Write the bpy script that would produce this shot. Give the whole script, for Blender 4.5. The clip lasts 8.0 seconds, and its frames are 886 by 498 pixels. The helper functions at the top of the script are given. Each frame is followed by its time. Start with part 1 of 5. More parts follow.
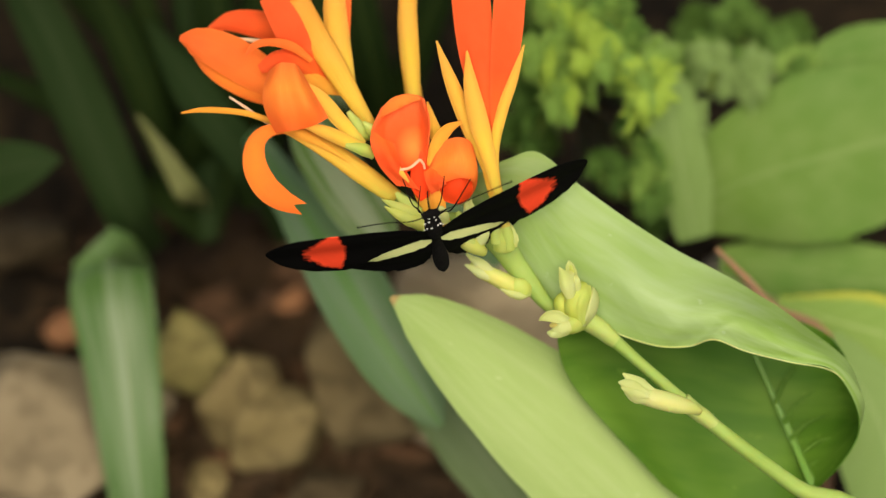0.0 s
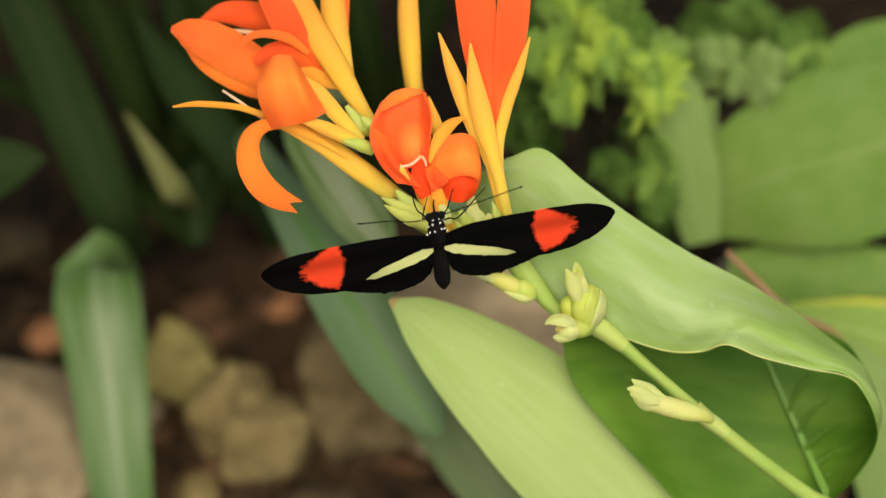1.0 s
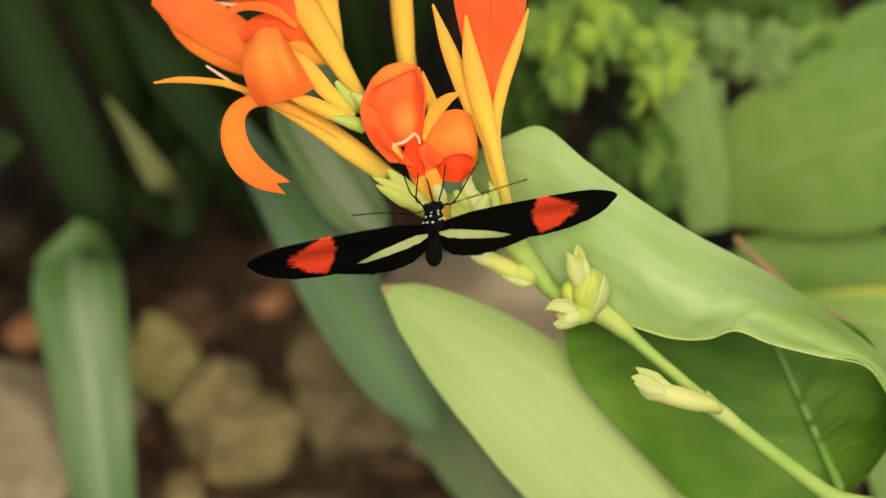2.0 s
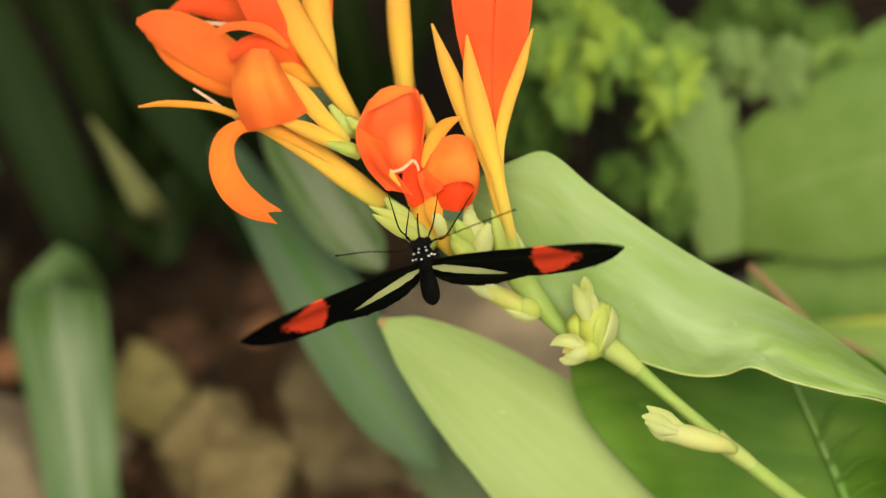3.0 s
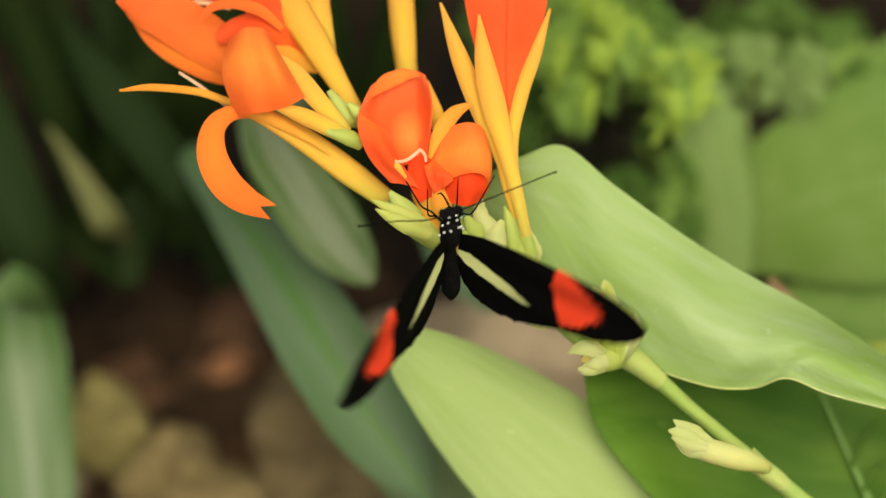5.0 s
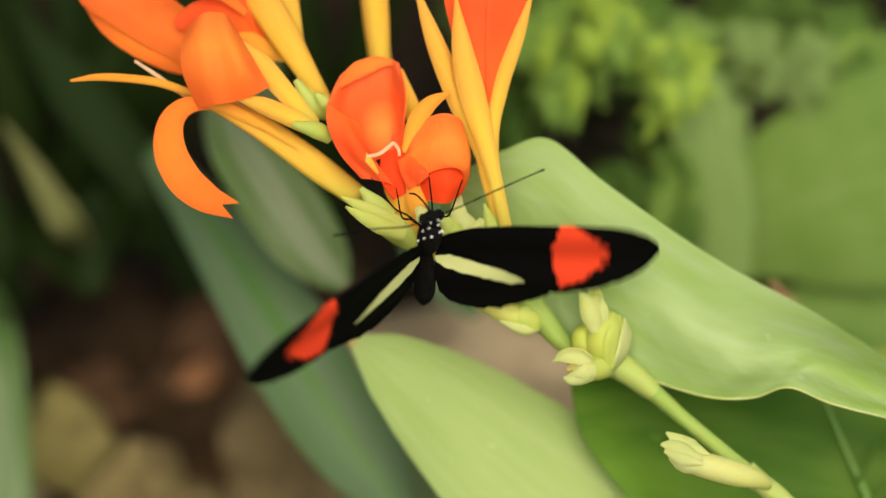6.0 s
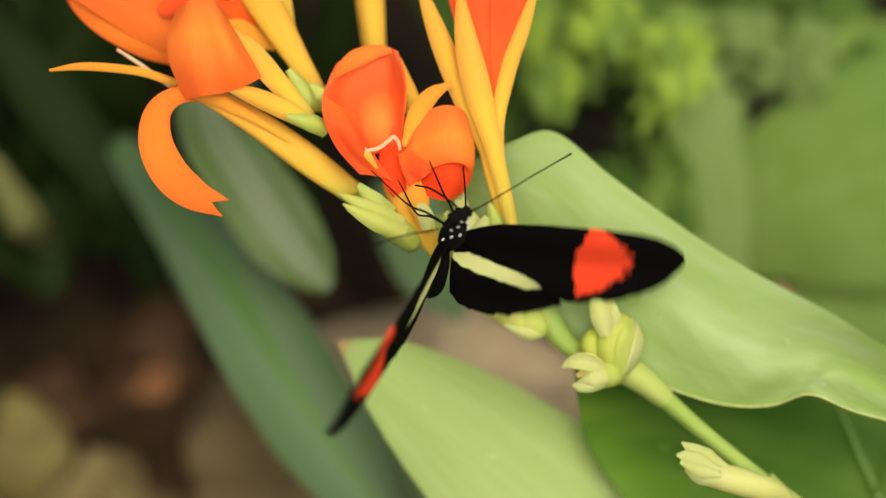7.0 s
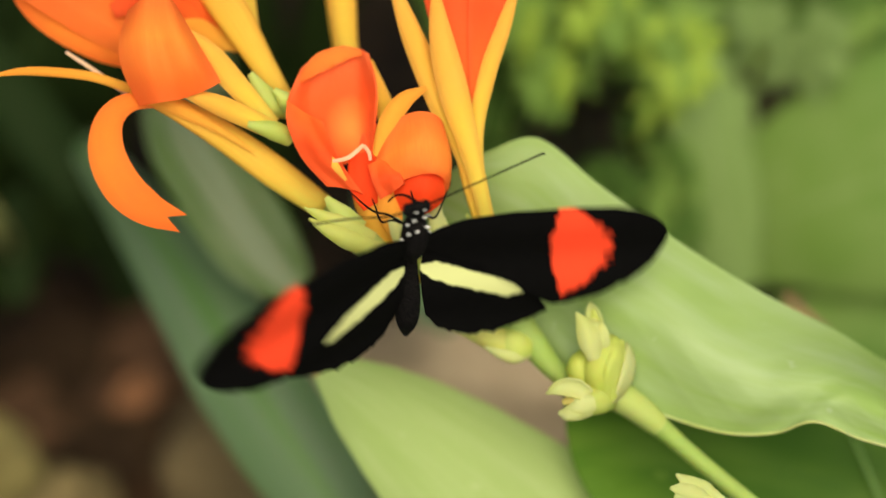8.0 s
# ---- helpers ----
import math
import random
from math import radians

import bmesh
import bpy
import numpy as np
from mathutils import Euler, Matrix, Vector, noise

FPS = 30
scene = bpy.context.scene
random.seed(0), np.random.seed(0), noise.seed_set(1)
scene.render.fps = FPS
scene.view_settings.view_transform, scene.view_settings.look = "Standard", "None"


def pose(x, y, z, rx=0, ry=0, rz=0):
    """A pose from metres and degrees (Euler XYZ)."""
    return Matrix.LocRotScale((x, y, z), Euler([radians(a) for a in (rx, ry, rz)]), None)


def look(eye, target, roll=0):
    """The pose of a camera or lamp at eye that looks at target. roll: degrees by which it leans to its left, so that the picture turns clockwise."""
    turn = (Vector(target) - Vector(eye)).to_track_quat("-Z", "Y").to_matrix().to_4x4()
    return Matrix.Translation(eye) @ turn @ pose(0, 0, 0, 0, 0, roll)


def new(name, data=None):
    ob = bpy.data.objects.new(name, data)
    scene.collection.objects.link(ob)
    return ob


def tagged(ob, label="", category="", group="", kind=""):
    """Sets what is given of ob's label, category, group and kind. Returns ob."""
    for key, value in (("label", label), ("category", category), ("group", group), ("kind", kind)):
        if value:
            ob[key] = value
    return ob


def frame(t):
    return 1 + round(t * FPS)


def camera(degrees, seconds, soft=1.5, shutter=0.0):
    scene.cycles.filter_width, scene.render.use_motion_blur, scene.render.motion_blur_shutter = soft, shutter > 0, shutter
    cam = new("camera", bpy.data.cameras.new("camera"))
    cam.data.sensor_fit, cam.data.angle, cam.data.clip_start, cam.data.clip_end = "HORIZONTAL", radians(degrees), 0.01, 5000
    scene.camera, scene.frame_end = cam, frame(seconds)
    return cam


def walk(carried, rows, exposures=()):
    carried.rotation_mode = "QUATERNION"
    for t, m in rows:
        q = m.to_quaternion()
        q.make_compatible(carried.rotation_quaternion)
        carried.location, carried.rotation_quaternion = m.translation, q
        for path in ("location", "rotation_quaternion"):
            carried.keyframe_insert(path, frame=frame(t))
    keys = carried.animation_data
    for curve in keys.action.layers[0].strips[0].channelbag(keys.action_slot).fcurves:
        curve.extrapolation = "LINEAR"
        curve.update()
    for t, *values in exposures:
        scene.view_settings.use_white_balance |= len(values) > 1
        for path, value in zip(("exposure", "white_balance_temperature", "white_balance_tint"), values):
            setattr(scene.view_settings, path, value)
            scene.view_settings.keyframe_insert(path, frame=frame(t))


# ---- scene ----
from mathutils import Quaternion

# ---- camera ----
cam = camera(12.0, 8.0, soft=1.2, shutter=0.5)
PATH = [
    (0, (0.0550, -0.5904, 0.7559), (-0.0003, 0.0984, 0.0330), -1.93),
    (0.5, (0.0468, -0.5803, 0.7419), (-0.0009, 0.1106, 0.0205), -1.28),
    (1, (0.0468, -0.5714, 0.7263), (-0.0015, 0.1234, 0.0087), -1.33),
    (1.5, (0.0466, -0.5647, 0.7064), (-0.0025, 0.1382, -0.0031), -1.44),
    (3, (0.0428, -0.5178, 0.6668), (-0.0041, 0.1821, -0.0459), -1.44),
    (3.5, (0.0289, -0.5047, 0.6576), (-0.0020, 0.1931, -0.0581), -0.42),
    (4, (0.0207, -0.5027, 0.6364), (-0.0007, 0.2072, -0.0676), 0.39),
    (5.5, (0.0093, -0.4818, 0.5825), (0.0044, 0.2527, -0.0961), 1.19),
    (6, (0.0174, -0.4620, 0.5650), (0.0052, 0.2723, -0.1137), 0.71),
    (6.5, (0.0005, -0.4512, 0.5528), (0.0126, 0.2838, -0.1252), 1.96),
    (7, (-0.0063, -0.4353, 0.5402), (0.0188, 0.2989, -0.1383), 2.62),
    (7.5, (-0.0046, -0.4161, 0.5280), (0.0201, 0.3151, -0.1537), 2.42),
    (8, (0.0081, -0.3948, 0.5178), (0.0158, 0.3292, -0.1719), 1.49),
]
walk(cam, [(t, look(eye, target, roll)) for t, eye, target, roll in PATH], [(0.0, 0.04, 7100, 6), (8.0, 0.04, 7100, 6)])

# ---- world and sun: soft overcast daylight from above ----
SUN_DIR = Vector((0.10, -0.52, 0.85)).normalized()
world = bpy.data.worlds.new("World")
scene.world = world
world.use_nodes = True
wn = world.node_tree
sky = wn.nodes.new("ShaderNodeTexSky")
sky.sky_type, sky.sun_disc = "NISHITA", False
sky.sun_elevation = math.asin(SUN_DIR.z)
sky.sun_rotation = math.atan2(SUN_DIR.x, SUN_DIR.y)
sky.air_density, sky.dust_density, sky.ozone_density = 1.0, 5.0, 1.0
wn.links.new(sky.outputs["Color"], wn.nodes["Background"].inputs["Color"])
wn.nodes["Background"].inputs["Strength"].default_value = 0.125
sun = new("sun", bpy.data.lights.new("sun", "SUN"))
sun.data.energy, sun.data.angle, sun.data.color = 3.2, radians(60), (1.0, 0.93, 0.76)
sun.matrix_world = look(SUN_DIR * 10, (0, 0, 0))


# ---- materials ----
def mat(name, rough=0.5, spec=0.5):
    m = bpy.data.materials.new(name)
    m.use_nodes = True
    nt = m.node_tree
    p = nt.nodes["Principled BSDF"]
    p.inputs["Roughness"].default_value = rough
    p.inputs["Specular IOR Level"].default_value = spec
    return m, nt, p


def node(nt, kind, **values):
    n = nt.nodes.new(kind)
    for k, v in values.items():
        n.inputs[k.replace("_", " ")].default_value = v
    return n


def ramp(nt, source, stops):
    r = nt.nodes.new("ShaderNodeValToRGB")
    e = r.color_ramp.elements
    while len(e) < len(stops):
        e.new(0.5)
    for el, (at_, col) in zip(e, stops):
        el.position, el.color = at_, (*col, 1)
    nt.links.new(source, r.inputs["Fac"])
    return r.outputs["Color"]


def mixed(nt, fac, a, b, mode="MIX"):
    n = nt.nodes.new("ShaderNodeMix")
    n.data_type, n.blend_type = "RGBA", mode
    for sock, v in ((n.inputs[0], fac), (n.inputs[6], a), (n.inputs[7], b)):
        if isinstance(v, (int, float)):
            sock.default_value = v
        elif isinstance(v, tuple):
            sock.default_value = (*v, 1)
        else:
            nt.links.new(v, sock)
    return n.outputs[2]


def mathn(nt, op, a, b=0.0, c=0.0):
    n = nt.nodes.new("ShaderNodeMath")
    n.operation = op
    for sock, v in zip(n.inputs, (a, b, c)):
        if isinstance(v, (int, float)):
            sock.default_value = v
        else:
            nt.links.new(v, sock)
    return n.outputs[0]


def noise_of(nt, scale, detail=4.0, coords="Object", stretch=None):
    tc = nt.nodes.new("ShaderNodeTexCoord")
    src = tc.outputs[coords]
    if stretch:
        mp = nt.nodes.new("ShaderNodeMapping")
        mp.inputs["Scale"].default_value = stretch
        nt.links.new(src, mp.inputs["Vector"])
        src = mp.outputs["Vector"]
    n = node(nt, "ShaderNodeTexNoise", Scale=scale, Detail=detail)
    nt.links.new(src, n.inputs["Vector"])
    return n.outputs["Fac"]


def along(nt):
    """The blade's own coordinates: along its length, and across it."""
    tc = nt.nodes.new("ShaderNodeTexCoord")
    s = nt.nodes.new("ShaderNodeSeparateXYZ")
    nt.links.new(tc.outputs["UV"], s.inputs[0])
    return s.outputs[0], s.outputs[1]


def bump(nt, p, height, strength=0.3, distance=0.0005):
    b = node(nt, "ShaderNodeBump", Strength=strength, Distance=distance)
    nt.links.new(height, b.inputs["Height"])
    nt.links.new(b.outputs["Normal"], p.inputs["Normal"])


def thin(nt, p, colour, share):
    """Lets part of the light through a thin leaf or petal."""
    out = nt.nodes["Material Output"]
    t = nt.nodes.new("ShaderNodeBsdfTranslucent")
    nt.links.new(colour, t.inputs["Color"])
    mx = nt.nodes.new("ShaderNodeMixShader")
    mx.inputs[0].default_value = share
    nt.links.new(p.outputs[0], mx.inputs[1])
    nt.links.new(t.outputs[0], mx.inputs[2])
    nt.links.new(mx.outputs[0], out.inputs["Surface"])


def fleshy(p, weight=0.5, scale=0.003):
    p.inputs["Subsurface Weight"].default_value = weight
    p.inputs["Subsurface Radius"].default_value = (1.0, 0.6, 0.3)
    p.inputs["Subsurface Scale"].default_value = scale


def petal_mat(name, stops, edge, share=0.32, throat=None, streaks=0.42):
    """Petal: colour from base to tip, paler or deeper towards the edge, fine lengthwise streaks."""
    m, nt, p = mat(name, 0.62, 0.18)
    u, v = along(nt)
    wob = mathn(nt, "MULTIPLY_ADD", noise_of(nt, 90, 3), 0.22, -0.11)
    col = ramp(nt, mathn(nt, "ADD", u, wob), stops)
    side = mathn(nt, "ABSOLUTE", mathn(nt, "SUBTRACT", v, 0.5))
    col = mixed(nt, mathn(nt, "MULTIPLY", mathn(nt, "POWER", mathn(nt, "MULTIPLY", side, 2.0), 3.0), 0.6), col, edge)
    streak = noise_of(nt, 6, 3, "UV", (0.6, 16, 1))
    lines = ramp(nt, streak, [(0.35, (0, 0, 0)), (0.65, (1, 1, 1))])
    col = mixed(nt, mathn(nt, "MULTIPLY", lines, streaks), col, stops[-1][1])
    patch = ramp(nt, noise_of(nt, 160, 3), [(0.4, (0, 0, 0)), (0.75, (1, 1, 1))])
    col = mixed(nt, mathn(nt, "MULTIPLY", patch, 0.3), col, edge)
    if throat:
        du, dv = mathn(nt, "SUBTRACT", u, throat[0]), mathn(nt, "SUBTRACT", v, throat[1])
        far = mathn(nt, "SQRT", mathn(nt, "ADD", mathn(nt, "MULTIPLY", du, du), mathn(nt, "MULTIPLY", mathn(nt, "MULTIPLY", dv, dv), 1.6)))
        col = mixed(nt, ramp(nt, far, [(0.05, (0.6, 0.6, 0.6)), (0.34, (0, 0, 0))]), col, (0.96, 0.46, 0.10))
    nt.links.new(col, p.inputs["Base Color"])
    bump(nt, p, mathn(nt, "ADD", streak, mathn(nt, "MULTIPLY", noise_of(nt, 500, 2), 0.25)), 0.35, 0.0004)
    thin(nt, p, col, share)
    return m


def leaf_mat(name, dark, light, rib, share=0.35, veins=46.0, rough=0.42, slant=0.55, rib_width=0.02, vein_share=0.1, relief=0.12, spec=0.4, tip=None, streaks=0.0, grain=(0.8, 2.6), edge=None):
    """Broad leaf: lateral veins that run out from the midrib towards the tip, cloudy tone."""
    m, nt, p = mat(name, rough, spec)
    u, v = along(nt)
    side = mathn(nt, "ABSOLUTE", mathn(nt, "SUBTRACT", v, 0.5))
    phase = mathn(nt, "ADD", u, mathn(nt, "MULTIPLY", side, -slant))
    phase = mathn(nt, "ADD", phase, mathn(nt, "MULTIPLY", noise_of(nt, 25, 2), 0.03))
    vein = mathn(nt, "SINE", mathn(nt, "MULTIPLY", phase, veins * 2))
    vein = mathn(nt, "POWER", mathn(nt, "MULTIPLY_ADD", vein, 0.5, 0.5), 3.0)
    fine = noise_of(nt, 40, 4)
    broad = noise_of(nt, 14, 3)
    col = mixed(nt, ramp(nt, broad, [(0.35, (0, 0, 0)), (0.65, (1, 1, 1))]), dark, light)
    col = mixed(nt, mathn(nt, "MULTIPLY", vein, vein_share), col, rib)
    col = mixed(nt, mathn(nt, "MULTIPLY", fine, 0.25), col, dark)
    mid = mathn(nt, "LESS_THAN", side, rib_width)
    col = mixed(nt, mathn(nt, "MULTIPLY", mid, 0.7), col, rib)
    if streaks:
        runs = ramp(nt, noise_of(nt, 4, 3, "UV", (*grain, 1)), [(0.38, (0, 0, 0)), (0.66, (1, 1, 1))])
        col = mixed(nt, mathn(nt, "MULTIPLY", runs, streaks), mixed(nt, streaks * 0.6, col, dark), rib)
    speck = ramp(nt, noise_of(nt, 330, 2), [(0.70, (0, 0, 0)), (0.76, (1, 1, 1))])
    col = mixed(nt, mathn(nt, "MULTIPLY", speck, 0.35), col, rib)
    if edge:
        col = mixed(nt, ramp(nt, mathn(nt, "ADD", side, mathn(nt, "MULTIPLY", broad, 0.12)), [(0.40, (0, 0, 0)), (0.52, (1, 1, 1))]), col, edge)
    if tip:
        end = mathn(nt, "ADD", u, mathn(nt, "MULTIPLY", fine, 0.02))
        col = mixed(nt, ramp(nt, end, [(0.965, (0, 0, 0)), (0.985, (1, 1, 1))]), col, tip)
    nt.links.new(col, p.inputs["Base Color"])
    bump(nt, p, mathn(nt, "ADD", vein, mathn(nt, "MULTIPLY", fine, 0.6)), relief, 0.0005)
    thin(nt, p, col, share)
    return m


def stalk_mat(name, a, b, rough=0.4, scale=60, share=0.15):
    m, nt, p = mat(name, rough, 0.45)
    n = noise_of(nt, scale, 3)
    u, v = along(nt)
    streak = noise_of(nt, 5, 3, "UV", (0.8, 10, 1))
    col = mixed(nt, ramp(nt, n, [(0.3, (0, 0, 0)), (0.7, (1, 1, 1))]), a, b)
    col = mixed(nt, mathn(nt, "MULTIPLY", streak, 0.4), col, b)
    nt.links.new(col, p.inputs["Base Color"])
    bump(nt, p, streak, 0.2, 0.0004)
    fleshy(p, 0.4)
    thin(nt, p, col, share)
    return m


def stone_mat(name, a, b, c, scale=28):
    m, nt, p = mat(name, 0.95, 0.08)
    n1 = noise_of(nt, scale, 6)
    n2 = noise_of(nt, scale * 6, 5)
    col = mixed(nt, ramp(nt, n1, [(0.35, (0, 0, 0)), (0.65, (1, 1, 1))]), a, b)
    col = mixed(nt, ramp(nt, n2, [(0.48, (0, 0, 0)), (0.66, (0.8, 0.8, 0.8))]), col, c)
    nt.links.new(col, p.inputs["Base Color"])
    bump(nt, p, mathn(nt, "ADD", n1, n2), 0.6, 0.002)
    return m


ORANGE = petal_mat("orange petal", [(0.0, (0.95, 0.29, 0.045)), (0.45, (0.95, 0.185, 0.034)), (1.0, (0.95, 0.155, 0.036))], (0.95, 0.25, 0.045))
WARM = petal_mat("warm orange petal", [(0.0, (0.95, 0.24, 0.035)), (0.5, (0.96, 0.31, 0.035)), (1.0, (0.95, 0.20, 0.03))], (0.95, 0.19, 0.04))
RED = petal_mat("red orange petal", [(0.0, (0.94, 0.20, 0.03)), (0.5, (0.94, 0.10, 0.020)), (1.0, (0.94, 0.125, 0.03))], (0.95, 0.17, 0.05))
DEEP = petal_mat("deep red petal", [(0.0, (0.88, 0.06, 0.008)), (0.5, (0.92, 0.065, 0.012)), (1.0, (0.92, 0.08, 0.016))], (0.92, 0.09, 0.02))
FOLDED = petal_mat("folded orange petal", [(0.0, (0.95, 0.21, 0.045)), (0.4, (0.96, 0.34, 0.05)), (1.0, (0.94, 0.17, 0.03))], (0.95, 0.20, 0.05), streaks=0.3)
THROAT = petal_mat("yellow throated petal", [(0.0, (0.95, 0.23, 0.08)), (0.4, (0.95, 0.125, 0.022)), (1.0, (0.95, 0.115, 0.022))], (0.95, 0.18, 0.055), throat=(0.72, 0.60))
YELLOW = petal_mat("yellow sepal", [(0.0, (0.60, 0.64, 0.12)), (0.24, (0.83, 0.66, 0.08)), (0.55, (0.87, 0.54, 0.07)), (1.0, (0.90, 0.46, 0.075))], (0.90, 0.50, 0.12))
TUBE = petal_mat("yellow flower tube", [(0.0, (0.68, 0.66, 0.11)), (0.3, (0.85, 0.63, 0.08)), (0.65, (0.88, 0.50, 0.06)), (1.0, (0.91, 0.34, 0.045))], (0.90, 0.54, 0.11))
AMBER = petal_mat("amber sepal", [(0.0, (0.86, 0.56, 0.08)), (0.5, (0.90, 0.42, 0.05)), (1.0, (0.91, 0.36, 0.045))], (0.91, 0.42, 0.07))
CALYX = stalk_mat("pale green calyx", (0.50, 0.62, 0.10), (0.66, 0.73, 0.21), 0.6, 90, 0.42)
CREAM = stalk_mat("cream bud", (0.65, 0.70, 0.21), (0.76, 0.77, 0.35), 0.6, 90, 0.42)
STEM = stalk_mat("stem green", (0.26, 0.41, 0.07), (0.40, 0.53, 0.14), 0.65, 60, 0.25)
BUD_YELLOW = stalk_mat("yellow green bud", (0.61, 0.68, 0.11), (0.74, 0.74, 0.22), 0.6, 90, 0.42)
CAPSULE = stalk_mat("yellow green capsule", (0.56, 0.67, 0.09), (0.70, 0.75, 0.19), 0.6, 90, 0.45)
SHEATH = stalk_mat("pale green sheath", (0.40, 0.52, 0.11), (0.52, 0.60, 0.20), 0.65, 60, 0.3)
STAMEN = stalk_mat("pale stamen", (0.86, 0.46, 0.24), (0.88, 0.56, 0.34), 0.5, 90, 0.2)
ANTHER = stalk_mat("ochre anther", (0.72, 0.56, 0.12), (0.80, 0.66, 0.22), 0.6, 90, 0.3)
# broad pale streaks: leaf mottling, with sky sheen put into the colour
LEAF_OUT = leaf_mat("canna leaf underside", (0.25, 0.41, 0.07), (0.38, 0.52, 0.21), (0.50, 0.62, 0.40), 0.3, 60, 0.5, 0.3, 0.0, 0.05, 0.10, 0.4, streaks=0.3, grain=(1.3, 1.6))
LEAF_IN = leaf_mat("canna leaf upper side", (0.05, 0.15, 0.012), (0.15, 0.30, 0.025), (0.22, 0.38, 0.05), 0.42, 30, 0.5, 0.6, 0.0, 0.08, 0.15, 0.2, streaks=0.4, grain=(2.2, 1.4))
RIB = stalk_mat("leaf rib", (0.10, 0.24, 0.025), (0.15, 0.31, 0.04), 0.45, 60)
LEAF_PALE = leaf_mat("young canna leaf", (0.34, 0.48, 0.14), (0.46, 0.58, 0.24), (0.56, 0.66, 0.34), 0.35, 46, 0.55, 0.55, 0.0, 0.03, 0.06, 0.2, tip=(0.46, 0.34, 0.14), streaks=0.22, grain=(0.8, 3.0))
STRAP = leaf_mat("strap leaf", (0.055, 0.125, 0.022), (0.085, 0.175, 0.036), (0.20, 0.27, 0.15), 0.2, 5, 0.4, 0.0, 0.06, streaks=0.5)
STRAP_MID = leaf_mat("smooth strap leaf", (0.125, 0.205, 0.105), (0.20, 0.28, 0.17), (0.085, 0.22, 0.032), 0.25, 5, 0.4, 0.0, 0.08, 0.1, 0.12, 0.25, streaks=0.4)
STRAP_PALE = leaf_mat("grey green strap leaf", (0.09, 0.14, 0.05), (0.15, 0.21, 0.085), (0.20, 0.26, 0.13), 0.2, 5, 0.5, 0.0, 0.04, 0.1, 0.12, 0.15, streaks=0.55)
STRAP_CENTRE = leaf_mat("shaded strap leaf with a pale centre", (0.09, 0.18, 0.028), (0.14, 0.25, 0.045), (0.40, 0.46, 0.31), 0.2, 5, 0.5, 0.0, 0.2, 0.1, 0.12, 0.15, streaks=0.55)
# deep green taken darker still: shade at the back put into the colour
STRAP_DEEP_SHADE = leaf_mat("deep green strap leaf, part shaded", (0.012, 0.027, 0.006), (0.020, 0.040, 0.010), (0.028, 0.046, 0.016), 0.15, 5, 0.75, 0.0, 0.05, 0.1, 0.1, 0.1, streaks=0.4)
STRAP_OLIVE = leaf_mat("olive strap leaf", (0.11, 0.13, 0.045), (0.19, 0.20, 0.07), (0.25, 0.25, 0.11), 0.2, 5, 0.6, 0.0, 0.04, 0.1, 0.1, 0.1, streaks=0.5)
# near-black strap leaf, the shade of the back painted into its green
STRAP_SHADE = leaf_mat("shaded strap leaf", (0.008, 0.016, 0.004), (0.015, 0.027, 0.006), (0.025, 0.040, 0.010), 0.1, 5, 0.75, 0.0, 0.05, 0.1, 0.1, 0.03)
BROAD = leaf_mat("broad garden leaf", (0.105, 0.215, 0.040), (0.19, 0.285, 0.055), (0.22, 0.32, 0.10), 0.3, 26, rough=0.65, spec=0.15, streaks=0.4, grain=(1.6, 1.2))
BROAD_PALE = leaf_mat("grey green garden leaf", (0.19, 0.30, 0.085), (0.25, 0.37, 0.125), (0.29, 0.40, 0.16), 0.3, 20, rough=0.65, spec=0.15)
BROAD_EDGED = leaf_mat("yellow edged garden leaf", (0.20, 0.33, 0.07), (0.30, 0.42, 0.12), (0.36, 0.46, 0.18), 0.3, 20, rough=0.65, spec=0.15, edge=(0.50, 0.50, 0.07))
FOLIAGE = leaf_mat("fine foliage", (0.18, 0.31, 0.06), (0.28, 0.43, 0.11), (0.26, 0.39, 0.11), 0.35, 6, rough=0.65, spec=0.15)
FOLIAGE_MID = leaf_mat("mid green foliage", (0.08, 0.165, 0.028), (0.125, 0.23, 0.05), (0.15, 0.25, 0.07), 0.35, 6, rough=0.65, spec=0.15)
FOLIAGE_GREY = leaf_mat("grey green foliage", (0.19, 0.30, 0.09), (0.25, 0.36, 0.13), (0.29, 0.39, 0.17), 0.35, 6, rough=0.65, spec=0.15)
# darker copy of the shrub's leaves, with shade put into the green
FOLIAGE_SHADE = leaf_mat("shaded green foliage", (0.05, 0.11, 0.018), (0.09, 0.17, 0.03), (0.11, 0.19, 0.05), 0.35, 6, rough=0.65, spec=0.15)
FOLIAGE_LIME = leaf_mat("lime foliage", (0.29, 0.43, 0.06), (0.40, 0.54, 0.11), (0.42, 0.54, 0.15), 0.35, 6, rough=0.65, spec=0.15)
BRANCH = stalk_mat("dark branch", (0.025, 0.026, 0.012), (0.05, 0.048, 0.024), 0.8, 60, 0.0)
TWIG = stalk_mat("brown twig", (0.22, 0.12, 0.06), (0.34, 0.20, 0.12), 0.7, 60, 0.0)
STONE_TAN = stone_mat("tan stone", (0.15, 0.117, 0.052), (0.225, 0.177, 0.086), (0.08, 0.061, 0.029), 45)
STONE_OLIVE = stone_mat("olive tan stone", (0.20, 0.175, 0.062), (0.27, 0.235, 0.10), (0.12, 0.10, 0.04), 45)
STONE_GREY = stone_mat("grey brown stone", (0.17, 0.135, 0.085), (0.235, 0.19, 0.125), (0.12, 0.095, 0.06))
STONE_PINK = stone_mat("pinkish stone", (0.42, 0.335, 0.22), (0.52, 0.41, 0.275), (0.34, 0.265, 0.17), 16)
